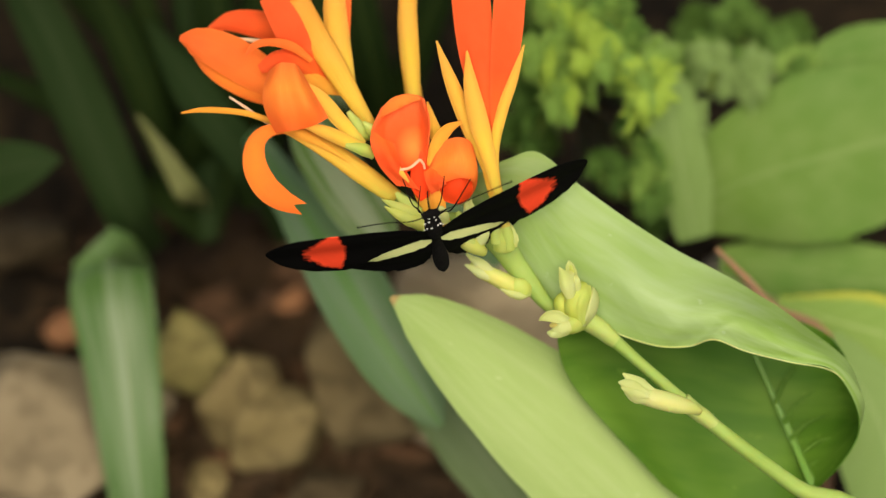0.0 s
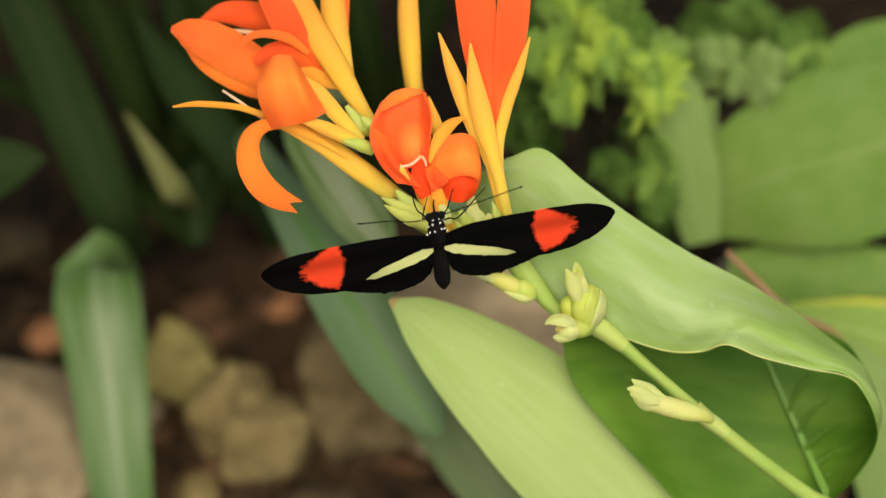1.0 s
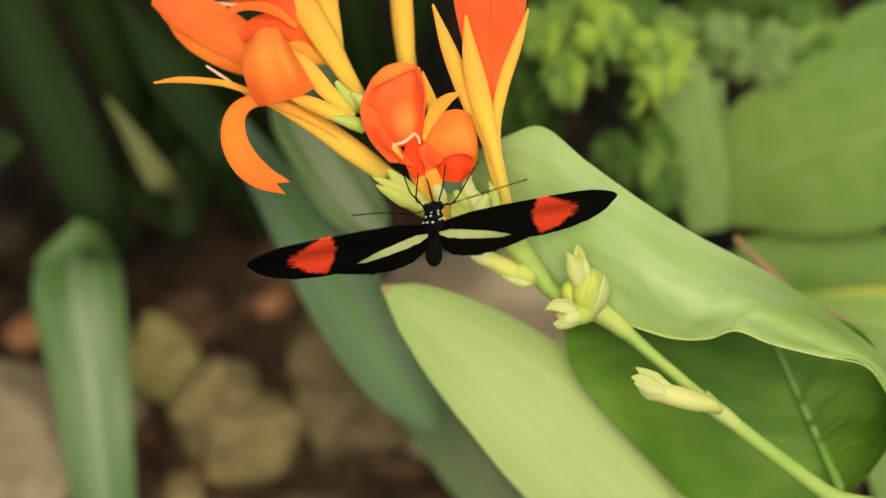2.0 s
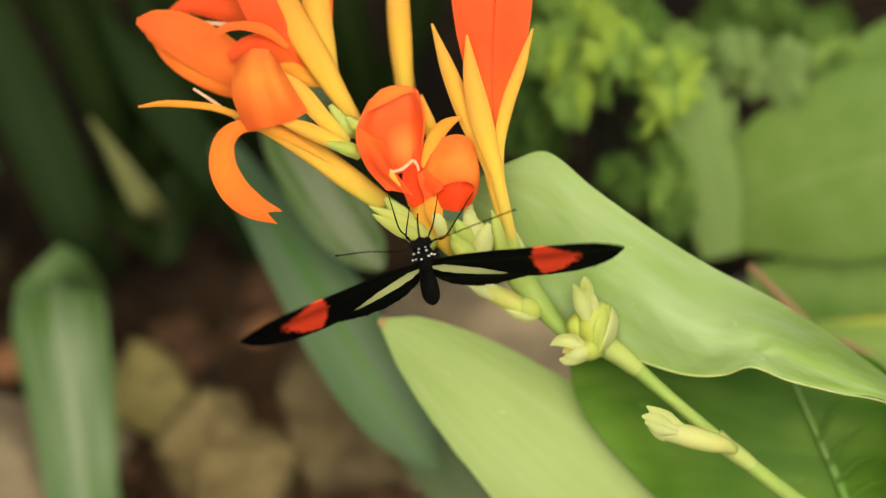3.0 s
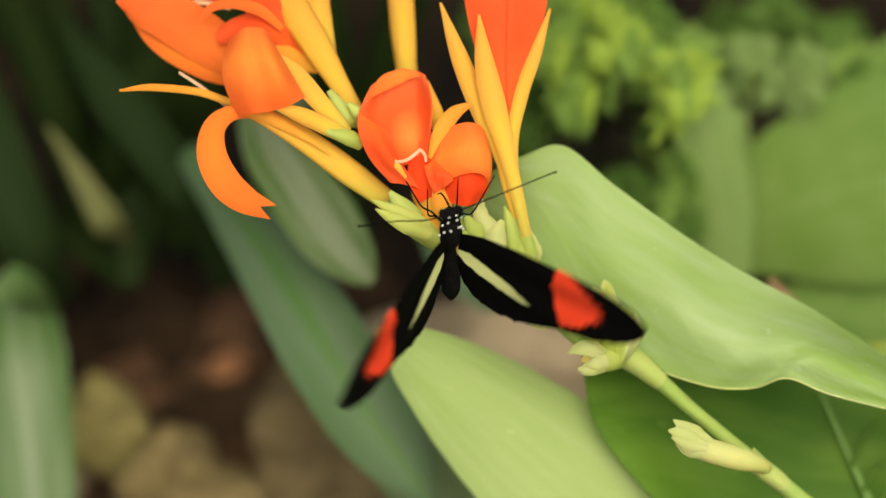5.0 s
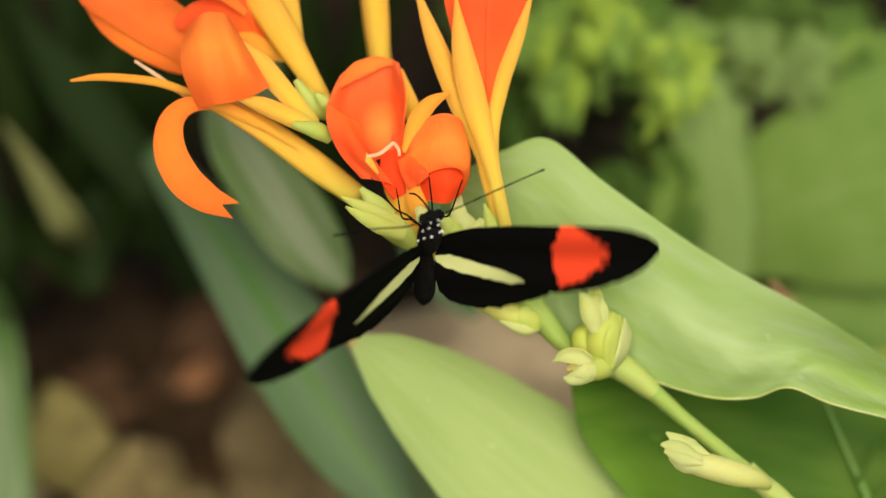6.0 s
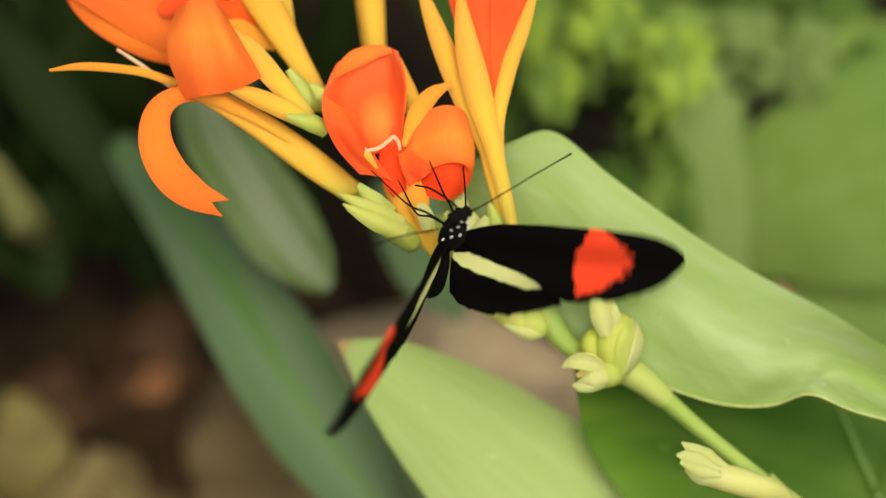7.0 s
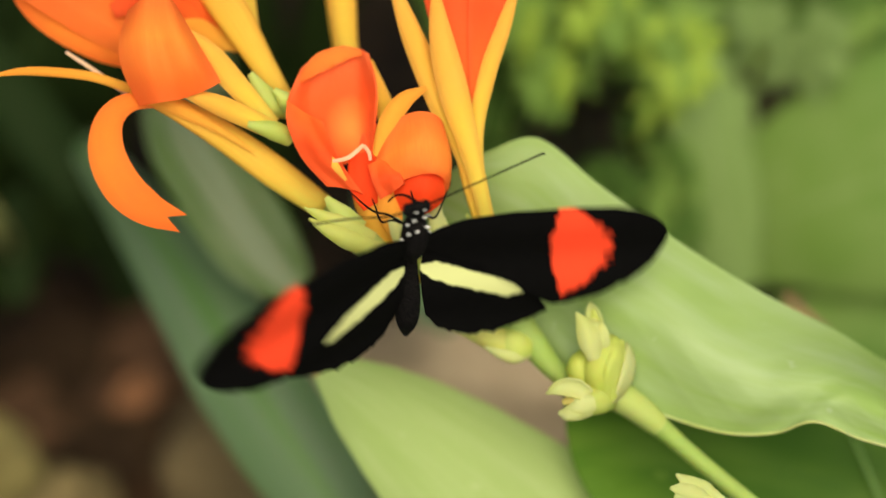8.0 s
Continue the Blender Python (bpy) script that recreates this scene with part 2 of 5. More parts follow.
STONE_BROWN = stone_mat("grey brown rock", (0.125, 0.095, 0.047), (0.172, 0.131, 0.069), (0.07, 0.052, 0.026), 30)
STONE_DARK = stone_mat("dark brown stone", (0.045, 0.034, 0.019), (0.085, 0.062, 0.036), (0.025, 0.019, 0.011))
STONE_RUST = stone_mat("rust brown stone", (0.26, 0.12, 0.06), (0.36, 0.18, 0.09), (0.16, 0.08, 0.04))
SOIL = stone_mat("dark soil", (0.007, 0.0055, 0.004), (0.017, 0.012, 0.007), (0.042, 0.027, 0.015), 28)
BARK = stone_mat("bark chip", (0.028, 0.018, 0.011), (0.062, 0.037, 0.020), (0.016, 0.012, 0.007), 60)
nt_ = BARK.node_tree
isle_ = nt_.nodes.new("ShaderNodeNewGeometry").outputs["Random Per Island"]
old_ = nt_.nodes["Principled BSDF"].inputs["Base Color"].links[0].from_socket
nt_.links.new(mixed(nt_, ramp(nt_, isle_, [(0.80, (0, 0, 0)), (0.95, (0.9, 0.9, 0.9))]), old_, (0.13, 0.07, 0.038)), nt_.nodes["Principled BSDF"].inputs["Base Color"])
BLACK = stone_mat("black scales", (0.004, 0.004, 0.004), (0.008, 0.007, 0.007), (0.003, 0.003, 0.003), 400)
m_, nt_, p_ = mat("white scales", 0.6)
nt_.links.new(mixed(nt_, noise_of(nt_, 900, 2), (0.88, 0.88, 0.84), (0.74, 0.74, 0.70)), p_.inputs["Base Color"])
WHITE = m_


def soft_step(nt, a, b, steep):
    """1 where a is above b, 0 below, with a narrow blend."""
    n = nt.nodes.new("ShaderNodeMath")
    n.operation, n.use_clamp = "MULTIPLY_ADD", True
    nt.links.new(mathn(nt, "SUBTRACT", a, b), n.inputs[0])
    n.inputs[1].default_value, n.inputs[2].default_value = steep, 0.5
    return n.outputs[0]


def wing_mat(name, black, red, yellow, hind):
    """Wing scales: the band lies by the wing's own plan, x out from the root and y forward, in units of 40 mm."""
    m, nt, p = mat(name, 0.85, 0.03)
    x, y = along(nt)
    fine = noise_of(nt, 30, 4, "UV")
    rays = noise_of(nt, 7, 2, "UV", (0.8, 4, 1))
    jag = mathn(nt, "MULTIPLY_ADD", rays, 0.10, mathn(nt, "MULTIPLY_ADD", fine, 0.07, -0.085))
    base = mixed(nt, fine, black, tuple(1.7 * c for c in black))
    if hind:
        # yellow bar: a slim lens that tapers outwards
        mid = mathn(nt, "MULTIPLY_ADD", x, -0.264, -0.085)
        half = mathn(nt, "MINIMUM", mathn(nt, "MULTIPLY_ADD", x, 0.45, 0.006), mathn(nt, "MULTIPLY_ADD", x, -0.02, 0.034))
        half = mathn(nt, "MINIMUM", half, mathn(nt, "MULTIPLY_ADD", x, -0.42, 0.166))
        d = mathn(nt, "ABSOLUTE", mathn(nt, "SUBTRACT", y, mid))
        mask = soft_step(nt, half, mathn(nt, "ADD", d, mathn(nt, "MULTIPLY", jag, 0.22)), 130)
        mask = mathn(nt, "MULTIPLY", mask, mathn(nt, "LESS_THAN", x, 0.39))
        col = mixed(nt, mask, base, yellow)
    else:
        xx = mathn(nt, "ADD", x, jag)
        off = mathn(nt, "ADD", y, 0.045)
        bow = mathn(nt, "MULTIPLY", mathn(nt, "MULTIPLY", off, off), -6.8)
        outer = soft_step(nt, mathn(nt, "ADD", bow, 0.668), xx, 28)
        root = mathn(nt, "MULTIPLY_ADD", mathn(nt, "MULTIPLY", y, y), 1.6, mathn(nt, "MULTIPLY_ADD", y, -0.06, 0.444))
        inner = soft_step(nt, mathn(nt, "MULTIPLY_ADD", jag, -0.45, x), root, 55)
        col = mixed(nt, mathn(nt, "MULTIPLY", inner, outer), base, mixed(nt, fine, red, tuple(0.9 * c for c in red)))
    nt.links.new(col, p.inputs["Base Color"])
    bump(nt, p, rays, 0.2, 0.0002)
    return m


WING_TOP = wing_mat("forewing scales", (0.0022, 0.0022, 0.0022), (0.97, 0.075, 0.03), (0.6, 0.6, 0.2), False)
WING_UNDER = wing_mat("forewing underside", (0.005, 0.004, 0.004), (0.85, 0.13, 0.07), (0.6, 0.6, 0.2), False)
HIND_TOP = wing_mat("hindwing scales", (0.0022, 0.0022, 0.0022), (0.88, 0.05, 0.02), (0.62, 0.66, 0.29), True)
HIND_UNDER = wing_mat("hindwing underside", (0.005, 0.004, 0.004), (0.7, 0.2, 0.1), (0.70, 0.68, 0.48), True)

# ---- building helpers; lengths of living things in centimetres ----
# The flower head leans in a tilted plane: ACROSS and UPWARD lie in it, OUTWARD is its normal.
HEAD = Vector((0.0050, 0.0176, 0.1246))
ACROSS, UPWARD, OUTWARD = Vector((0.9985, 0.0527, -0.0162)), Vector((-0.0266, 0.7172, 0.6963)), Vector((0.0483, -0.6948, 0.7175))
BASE = {}


def spot(x, y, w=0.0):
    return HEAD + (ACROSS * x + UPWARD * y + OUTWARD * w) * 0.01


def thing(name, base, label, category, group="", kind=""):
    ob = new(name)
    ob.location = base
    ob.empty_display_size = 0.01
    BASE[ob.name] = Vector(base)
    return tagged(ob, label, category, group, kind)


def root_base(ob):
    while ob.parent:
        ob = ob.parent
    return BASE.get(ob.name, Vector(ob.location))


def part(name, bm, material, parent, label="", smooth=True):
    """Links a mesh, given in world metres, as one part under a thing or a part."""
    base = root_base(parent)
    bmesh.ops.translate(bm, verts=bm.verts, vec=-base)
    ob = link(name, bm, material, smooth)
    ob.parent = parent
    if label:
        ob["label"] = label
    return ob


def link(name, bm, material, smooth=True):
    me = bpy.data.meshes.new(name)
    bm.to_mesh(me)
    bm.free()
    for k in material if isinstance(material, (list, tuple)) else (material,):
        me.materials.append(k)
    me.polygons.foreach_set("use_smooth", [smooth] * len(me.polygons))
    return new(name, me)


def solid_thing(name, bm, base, material, label, category, group="", kind=""):
    bmesh.ops.translate(bm, verts=bm.verts, vec=-Vector(base))
    ob = link(name, bm, material)
    ob.location = base
    return tagged(ob, label, category, group, kind)


def curve(points, n):
    """A smooth run of n + 1 vectors through the given ones."""
    pts = [Vector(p) for p in points]
    if len(pts) == 2:
        return [pts[0].lerp(pts[1], i / n) for i in range(n + 1)]
    pts = [pts[0] * 2 - pts[1]] + pts + [pts[-1] * 2 - pts[-2]]
    out, last = [], len(pts) - 3
    for i in range(n + 1):
        f = i / n * last
        k = min(int(f), last - 1)
        t = f - k
        a, b, c, d = pts[k:k + 4]
        out.append(0.5 * ((2 * b) + (c - a) * t + (2 * a - 5 * b + 4 * c - d) * t * t + (3 * b - a - 3 * c + d) * t ** 3))
    return out


def run(values, n):
    return [max(v.x, 0.0) for v in curve([(v, 0, 0) for v in values], n)]


def skin(grid, thick, uv=None, side=1.0):
    """A sheet of the given grid of places with a thickness, closed round its rim."""
    bm = bmesh.new()
    nu, nv = len(grid), len(grid[0])
    lay = bm.loops.layers.uv.new("UVMap")
    normals = []
    for i in range(nu):
        row = []
        for j in range(nv):
            a = grid[min(i + 1, nu - 1)][j] - grid[max(i - 1, 0)][j]
            b = grid[i][min(j + 1, nv - 1)] - grid[i][max(j - 1, 0)]
            nrm = a.cross(b)
            row.append(nrm.normalized() if nrm.length > 1e-12 else Vector((0, 0, 1)))
        normals.append(row)
    tops, unders, where = [], [], {}
    for i in range(nu):
        for store, s in ((tops, 0.5), (unders, -0.5)):
            line = []
            for j in range(nv):
                vtx = bm.verts.new(grid[i][j] + normals[i][j] * thick * s * side)
                where[vtx] = uv[i][j] if uv else (i / (nu - 1), j / (nv - 1))
                line.append(vtx)
            store.append(line)
    def quad(a, b, c, d, index=0):
        try:
            f = bm.faces.new((a, b, c, d))
            f.material_index = index
        except ValueError:
            pass
    for i in range(nu - 1):
        for j in range(nv - 1):
            quad(tops[i][j], tops[i + 1][j], tops[i + 1][j + 1], tops[i][j + 1])
            quad(unders[i][j], unders[i][j + 1], unders[i + 1][j + 1], unders[i + 1][j], 1)
    rim = []
    for line in (tops, unders):
        rim += [(line[i][j], line[i + 1][j]) for i in range(nu - 1) for j in (0, -1)]
        rim += [(line[i][j], line[i][j + 1]) for i in (0, -1) for j in range(nv - 1)]
    for i in range(nu - 1):
        quad(tops[i][0], unders[i][0], unders[i + 1][0], tops[i + 1][0])
        quad(tops[i][-1], tops[i + 1][-1], unders[i + 1][-1], unders[i][-1])
    for j in range(nv - 1):
        quad(tops[0][j], tops[0][j + 1], unders[0][j + 1], unders[0][j])
        quad(tops[-1][j], unders[-1][j], unders[-1][j + 1], tops[-1][j + 1])
    for f in bm.faces:
        for lp in f.loops:
            lp[lay].uv = where[lp.vert]
    for a, c in rim:
        e = bm.edges.get((a, c))
        if e:
            e.smooth = False
    return bm


def blade(spine, widths, cup=0.0, thick=0.03, n=22, m=8, twist=0.0, wave=0.0, notch=0.0, facing=None, place=spot, seed=0, crease=0.0):
    """A petal, sepal or leaf: a spine, half widths along it, cup (edges bent back from the viewer's side if above 0),
    twist in degrees, wavy edges, a notched tip, a crease along the middle. Centimetres in the plane of the flower head unless place says otherwise."""
    unit = 0.01
    line = [place(*p) for p in curve([(p + (0,))[:3] if len(p) == 2 else p for p in spine], n)]
    half = run(widths, n)
    out = Vector(facing) if facing else OUTWARD
    grid = []
    for i, c in enumerate(line):
        t = (line[min(i + 1, n)] - line[max(i - 1, 0)]).normalized()
        s = t.cross(out)
        s = s.normalized() if s.length > 1e-6 else ACROSS
        o = s.cross(t).normalized()
        ang = radians(twist[0] + (twist[1] - twist[0]) * i / n) if isinstance(twist, tuple) else radians(twist)
        s, o = s * math.cos(ang) + o * math.sin(ang), o * math.cos(ang) - s * math.sin(ang)
        row = []
        for j in range(m + 1):
            f = 2 * j / m - 1
            h = half[i] * unit
            bend = -cup * h * f * f - crease * h * math.exp(-(f / 0.16) ** 2)
            edge = wave * unit * abs(f) ** 2 * noise.noise(Vector((i * 0.45 + seed * 7.1, f * 1.5, seed)))
            pt = c + s * (h * f * (1 - 0.25 * abs(cup) * f * f)) + o * (bend + edge)
            pt += s * wave * 0.4 * unit * f * noise.noise(Vector((i * 0.6, seed * 3.3, f)))
            if notch and i > n - 4:
                pt += t * notch * unit * (abs(f) - 0.5) * (i - (n - 4)) / 4
            row.append(pt)
        grid.append(row)
    return skin(grid, thick * unit)


def tube(spine, radii, n=20, sides=12, place=spot, ribs=0.0, flat=1.0, closed=True):
    """A round stalk along a spine with radii along it, rounded off at the ends."""
    bm = bmesh.new()
    lay = bm.loops.layers.uv.new("UVMap")
    line = [place(*p) for p in curve([(p + (0,))[:3] if len(p) == 2 else p for p in spine], n)]
    rad = run(radii, n)
    rings, where = [], {}
    for i, c in enumerate(line):
        t = (line[min(i + 1, n)] - line[max(i - 1, 0)]).normalized()
        s = t.cross(OUTWARD)
        s = s.normalized() if s.length > 1e-6 else ACROSS
        o = s.cross(t)
        ring = []
        for k in range(sides):
            a = 2 * math.pi * k / sides
            r = max(rad[i], 0.002) * 0.01 * (1 + ribs * math.cos(5 * a))
            vtx = bm.verts.new(c + s * (r * math.cos(a)) + o * (r * flat * math.sin(a)))
            where[vtx] = (i / n, k / sides)
            ring.append(vtx)
        rings.append(ring)
    for a, b in zip(rings, rings[1:]):
        for k in range(sides):
            bm.faces.new((a[k], a[(k + 1) % sides], b[(k + 1) % sides], b[k]))
    if closed:
        bm.faces.new(rings[0][::-1])
        bm.faces.new(rings[-1])
    for f in bm.faces:
        for lp in f.loops:
            lp[lay].uv = where[lp.vert]
    bmesh.ops.recalc_face_normals(bm, faces=bm.faces)
    return bm


def sheet(columns, thick=0.03, nu=60, nv=16, place=spot, ripple=0.0, lengthwise=False):
    """A leaf laid through columns of places, smoothed both ways."""
    down = [curve([place(*p) for p in col], nv) for col in columns]
    grid = [list(r) for r in zip(*[curve([d[j] for d in down], nu) for j in range(nv + 1)])]
    if ripple:
        for i, row in enumerate(grid):
            for j, p in enumerate(row):
                p += OUTWARD * (ripple * 0.01 * noise.noise(Vector((i * 0.16, j * 0.12, 3.0))))
    uv = [[(j / nv, i / nu) for j in range(nv + 1)] for i in range(nu + 1)] if lengthwise else None
    return skin(grid, thick * 0.01, uv)


def lump(centre, size, seed, rough=0.25, turn=0.0, points=18):
    """A broken stone: the hull of a few points, its edges worn round, its faces pitted."""
    rnd = random.Random(seed)
    bm = bmesh.new()
    for _ in range(points):
        d = Vector((rnd.gauss(0, 1), rnd.gauss(0, 1), rnd.gauss(0, 1))).normalized()
        bm.verts.new(d * rnd.uniform(0.88, 1.12))
    hull = bmesh.ops.convex_hull(bm, input=bm.verts)
    bmesh.ops.delete(bm, geom=[v for v in hull["geom_interior"] if isinstance(v, bmesh.types.BMVert)], context="VERTS")
    bmesh.ops.bevel(bm, geom=list(bm.edges), offset=0.09, segments=2, affect="EDGES", profile=0.6)
    bmesh.ops.triangulate(bm, faces=bm.faces)
    bmesh.ops.subdivide_edges(bm, edges=list(bm.edges), cuts=2, use_grid_fill=True)
    for v in bm.verts:
        d = v.co.normalized()
        v.co *= 1 + rough * 0.25 * noise.noise(d * 1.6 + Vector((seed * 3.7, 0, 0))) + rough * 0.14 * noise.noise(d * 6 + Vector((0, seed, 0)))
    bmesh.ops.recalc_face_normals(bm, faces=bm.faces)
    bmesh.ops.scale(bm, verts=bm.verts, vec=size)
    bmesh.ops.rotate(bm, verts=bm.verts, matrix=Matrix.Rotation(radians(turn), 3, "Z"))
    bmesh.ops.translate(bm, verts=bm.verts, vec=centre)
    return bm


# ---- ground: one sheet out to the horizon, uneven soil under the plants ----
def ground_height(x, y):
    near = max(0.0, 1 - math.hypot(x, y - 0.1) / 1.2)
    return near * (0.006 * noise.noise(Vector((x * 14, y * 14, 0))) + 0.004 * noise.noise(Vector((x * 45, y * 45, 5)))) - 0.004


def build_ground():
    steps = [i * 0.008 for i in range(61)] + [0.5, 0.56, 0.65, 0.8, 1.0, 1.4, 2, 4, 10, 40, 200, 1500]
    xs = sorted({-s for s in steps} | set(steps))
    bm = bmesh.new()
    grid = [[bm.verts.new((x, y + 0.1, ground_height(x, y + 0.1))) for y in xs] for x in xs]
    for i in range(len(xs) - 1):
        for j in range(len(xs) - 1):
            bm.faces.new((grid[i][j], grid[i + 1][j], grid[i + 1][j + 1], grid[i][j + 1]))
    ob = link("ground", bm, SOIL)
    tagged(ob, "dark brown uneven garden soil under the plants", "ground", kind="structure")


build_ground()


def stone(x, y, w, size, material, label, seed, turn=0.0, rough=0.25, points=18):
    c = spot(x, y, w)
    floor_z = ground_height(c.x, c.y)
    c.z = max(c.z, floor_z + size[2] * 0.5)
    if c.z - size[2] * 0.9 > floor_z:
        c.z = floor_z + size[2] * 0.85
    solid_thing("stone", lump(c, size, seed, rough, turn, points), (c.x, c.y, floor_z), material, label, "stone", "stones on the soil")


stone(-9.36, -5.06, -11.2, (0.032, 0.026, 0.018), STONE_GREY, "large grey brown rough stone lying on the soil", 3, 20)
stone(-6.15, -3.64, -13.2, (0.0125, 0.0120, 0.019), STONE_OLIVE, "olive tan square stone beside the strap leaf", 5, 12, 0.3, 11)
stone(-4.97, -4.21, -12.4, (0.0125, 0.0120, 0.019), STONE_TAN, "tan brown block of stone on dark soil", 8, 10, 0.3, 11)
stone(-3.98, -4.90, -12.2, (0.0180, 0.0110, 0.015), STONE_TAN, "tan brown broken stone leaning on a larger one", 19, 12, 0.3, 11)
stone(-5.52, -5.94, -11.3, (0.0065, 0.0060, 0.005), STONE_TAN, "small ochre stone on dark soil", 11, 70)
stone(-1.88, -3.55, -12.8, (0.0200, 0.0245, 0.021), STONE_BROWN, "grey brown boulder under the leaves", 14, 30, 0.3, 14)
stone(1.15, -3.20, -12.4, (0.038, 0.026, 0.028), STONE_PINK, "smooth pinkish grey stone behind the flower stem", 21, -20, 0.12)
stone(-10.22, -0.31, -16.5, (0.012, 0.011, 0.009), STONE_DARK, "brown stone half hidden by leaves", 24, 50)
stone(7.39, -1.12, -15.3, (0.014, 0.012, 0.010), STONE_PINK, "pale stone between the garden leaves", 29, 15)
stone(-9.20, -2.18, -15.0, (0.006, 0.006, 0.005), STONE_RUST, "small rust brown stone on the soil", 33, 15)
stone(-3.68, 0.15, -13.4, (0.0055, 0.0035, 0.004), STONE_RUST, "small rust brown stone near the boulder", 41, 35)
stone(-2.76, -5.94, -11.0, (0.010, 0.009, 0.008), STONE_DARK, "dark stone among other stones", 37, 15)

def litter():
    """Bark chips and leaf bits on the soil, too many to count."""
    rnd = random.Random(4)
    bm = bmesh.new()
    for _ in range(460):
        c = spot(rnd.uniform(-9, 3), rnd.uniform(-6, 4), -11)
        x, y = c.x + rnd.uniform(-0.01, 0.01), c.y + rnd.uniform(-0.03, 0.03)
        m = pose(x, y, ground_height(x, y) + 0.0012, rnd.uniform(-20, 20), rnd.uniform(-20, 20), rnd.uniform(0, 360))
        lx, ly, lz = rnd.uniform(0.002, 0.009), rnd.uniform(0.0015, 0.006), rnd.uniform(0.0008, 0.003)
        vs = [bm.verts.new(m @ Vector((sx * lx * (0.7 if sz > 0 else 1), sy * ly, sz * lz))) for sx in (-1, 1) for sy in (-1, 1) for sz in (-1, 1)]
        for q in ((0, 1, 3, 2), (4, 6, 7, 5), (0, 4, 5, 1), (2, 3, 7, 6), (0, 2, 6, 4), (1, 5, 7, 3)):
            bm.faces.new([vs[k] for k in q])
    ob = link("bark_litter", bm, BARK, False)
    tagged(ob, "brown bark chips scattered over the soil", "litter", kind="stuff")


litter()


# ---- strap-leaved plants behind the flower ----
def down_to_soil(x, y, w, dx=0.0, dy=0.0):
    p = spot(x, y, w) + Vector((dx, dy, 0))
    return (p.x, p.y, ground_height(p.x, p.y))


def strap_leaf(parent, spine, widths, material, cup=0.25, seed=0, name="leaf", twist=0.0):
    return part(name, blade(spine, widths, cup, 0.05, 30, 8, wave=0.06, seed=seed, twist=twist), material, parent)


def to_soil(spine):
    """Adds a last point where the leaf's foot enters the soil below its last point."""
    x, y, w = spine[-1]
    p = spot(x, y, w)
    drop = p.z - ground_height(p.x, p.y) + 0.004
    d = Vector((0, 0, -drop))
    return spine + [(x + d.dot(ACROSS) * 100, y + d.dot(UPWARD) * 100, w + d.dot(OUTWARD) * 100)]


lily = thing("strap_leaf_plant", down_to_soil(*(-5.73, -0.19, -11.5)), "dark green strap-leaved plant growing from the soil", "plant")
# leaves are listed foot first
strap_leaf(lily, [(-7.41, -2.03, -14.2), (-7.30, -1.33, -12.2), (-7.64, -0.81, -10.4), (-7.66, -1.06, -9.5), (-7.55, -1.91, -9.1), (-7.34, -3.11, -9), (-7.16, -4.67, -9), (-6.99, -6.27, -9.2), (-6.82, -7.31, -9.5)],
           [0.3, 0.5, 0.78, 0.94, 1.0, 0.92, 0.8, 0.68, 0.5], STRAP, 0.2, 1)
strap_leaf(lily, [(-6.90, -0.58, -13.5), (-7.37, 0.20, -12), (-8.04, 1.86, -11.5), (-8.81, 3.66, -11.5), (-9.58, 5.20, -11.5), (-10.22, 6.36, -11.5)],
           [0.4, 0.6, 0.7, 0.7, 0.62, 0.4], STRAP_DEEP_SHADE, 0.25, 5)
strap_leaf(lily, [(-2.61, -0.85, -16), (-3.62, 0.81, -13), (-4.41, 2.13, -10), (-4.00, 1.59, -8.8), (-3.47, 0.84, -7.7), (-2.90, 0.04, -6.9), (-2.26, -0.94, -6.2), (-1.57, -2.08, -5.8), (-0.84, -3.19, -5.6), (-0.25, -4.04, -5.6), (0.04, -4.45, -5.7)],
           [0.1, 0.1, 0.2, 0.36, 0.52, 0.68, 0.84, 0.88, 0.80, 0.46, 0.1], STRAP_MID, 0.35, 2)
strap_leaf(lily, to_soil([(-2.36, 3.46, -10.5)])[::-1] + [(-2.85, 2.92, -7.6), (-2.81, 2.05, -6.2), (-2.30, 1.18, -5.7), (-1.74, 0.39, -5.6), (-1.24, -0.24, -5.6), (-0.98, -0.55, -5.7)],
           [0.2, 0.3, 0.45, 0.56, 0.66, 0.66, 0.42, 0.1], STRAP_CENTRE, 0.2, 3)
strap_leaf(lily, [(-1.28, -3.03, -15.5), (-2.02, -1.69, -11), (-1.07, -2.44, -8.6), (0.18, -4.17, -8.2), (1.29, -5.65, -8), (2.28, -7.13, -8)],
           [0.1, 0.2, 0.7, 0.85, 0.85, 0.5], STRAP_PALE, 0.2, 4)
strap_leaf(lily, [(-5.94, 0.23, -17.6), (-5.85, 0.42, -14), (-5.80, 0.60, -10.8), (-6.15, 1.23, -10.2), (-6.54, 1.88, -10), (-7.00, 2.58, -9.8)], [0.2, 0.28, 0.32, 0.26, 0.15, 0.02], STRAP_OLIVE, 0.2, 6)
strap_leaf(lily, [(-5.50, -0.32, -12), (-5.57, 2.00, -12), (-5.79, 3.92, -11.5), (-6.08, 5.94, -11)], [0.2, 0.3, 0.3, 0.2], STRAP_DEEP_SHADE, 0.2, 7)
# dark upper run of the smooth leaf, its shade given by colour
strap_leaf(lily, [(-3.6, -0.4, -12.5), (-4.2, 1.2, -9.6), (-5.0, 2.2, -9.8), (-6.0, 3.5, -10.4), (-6.9, 4.8, -11.4)], [0.3, 0.5, 0.5, 0.45, 0.1], STRAP_DEEP_SHADE, 0.25, 11)
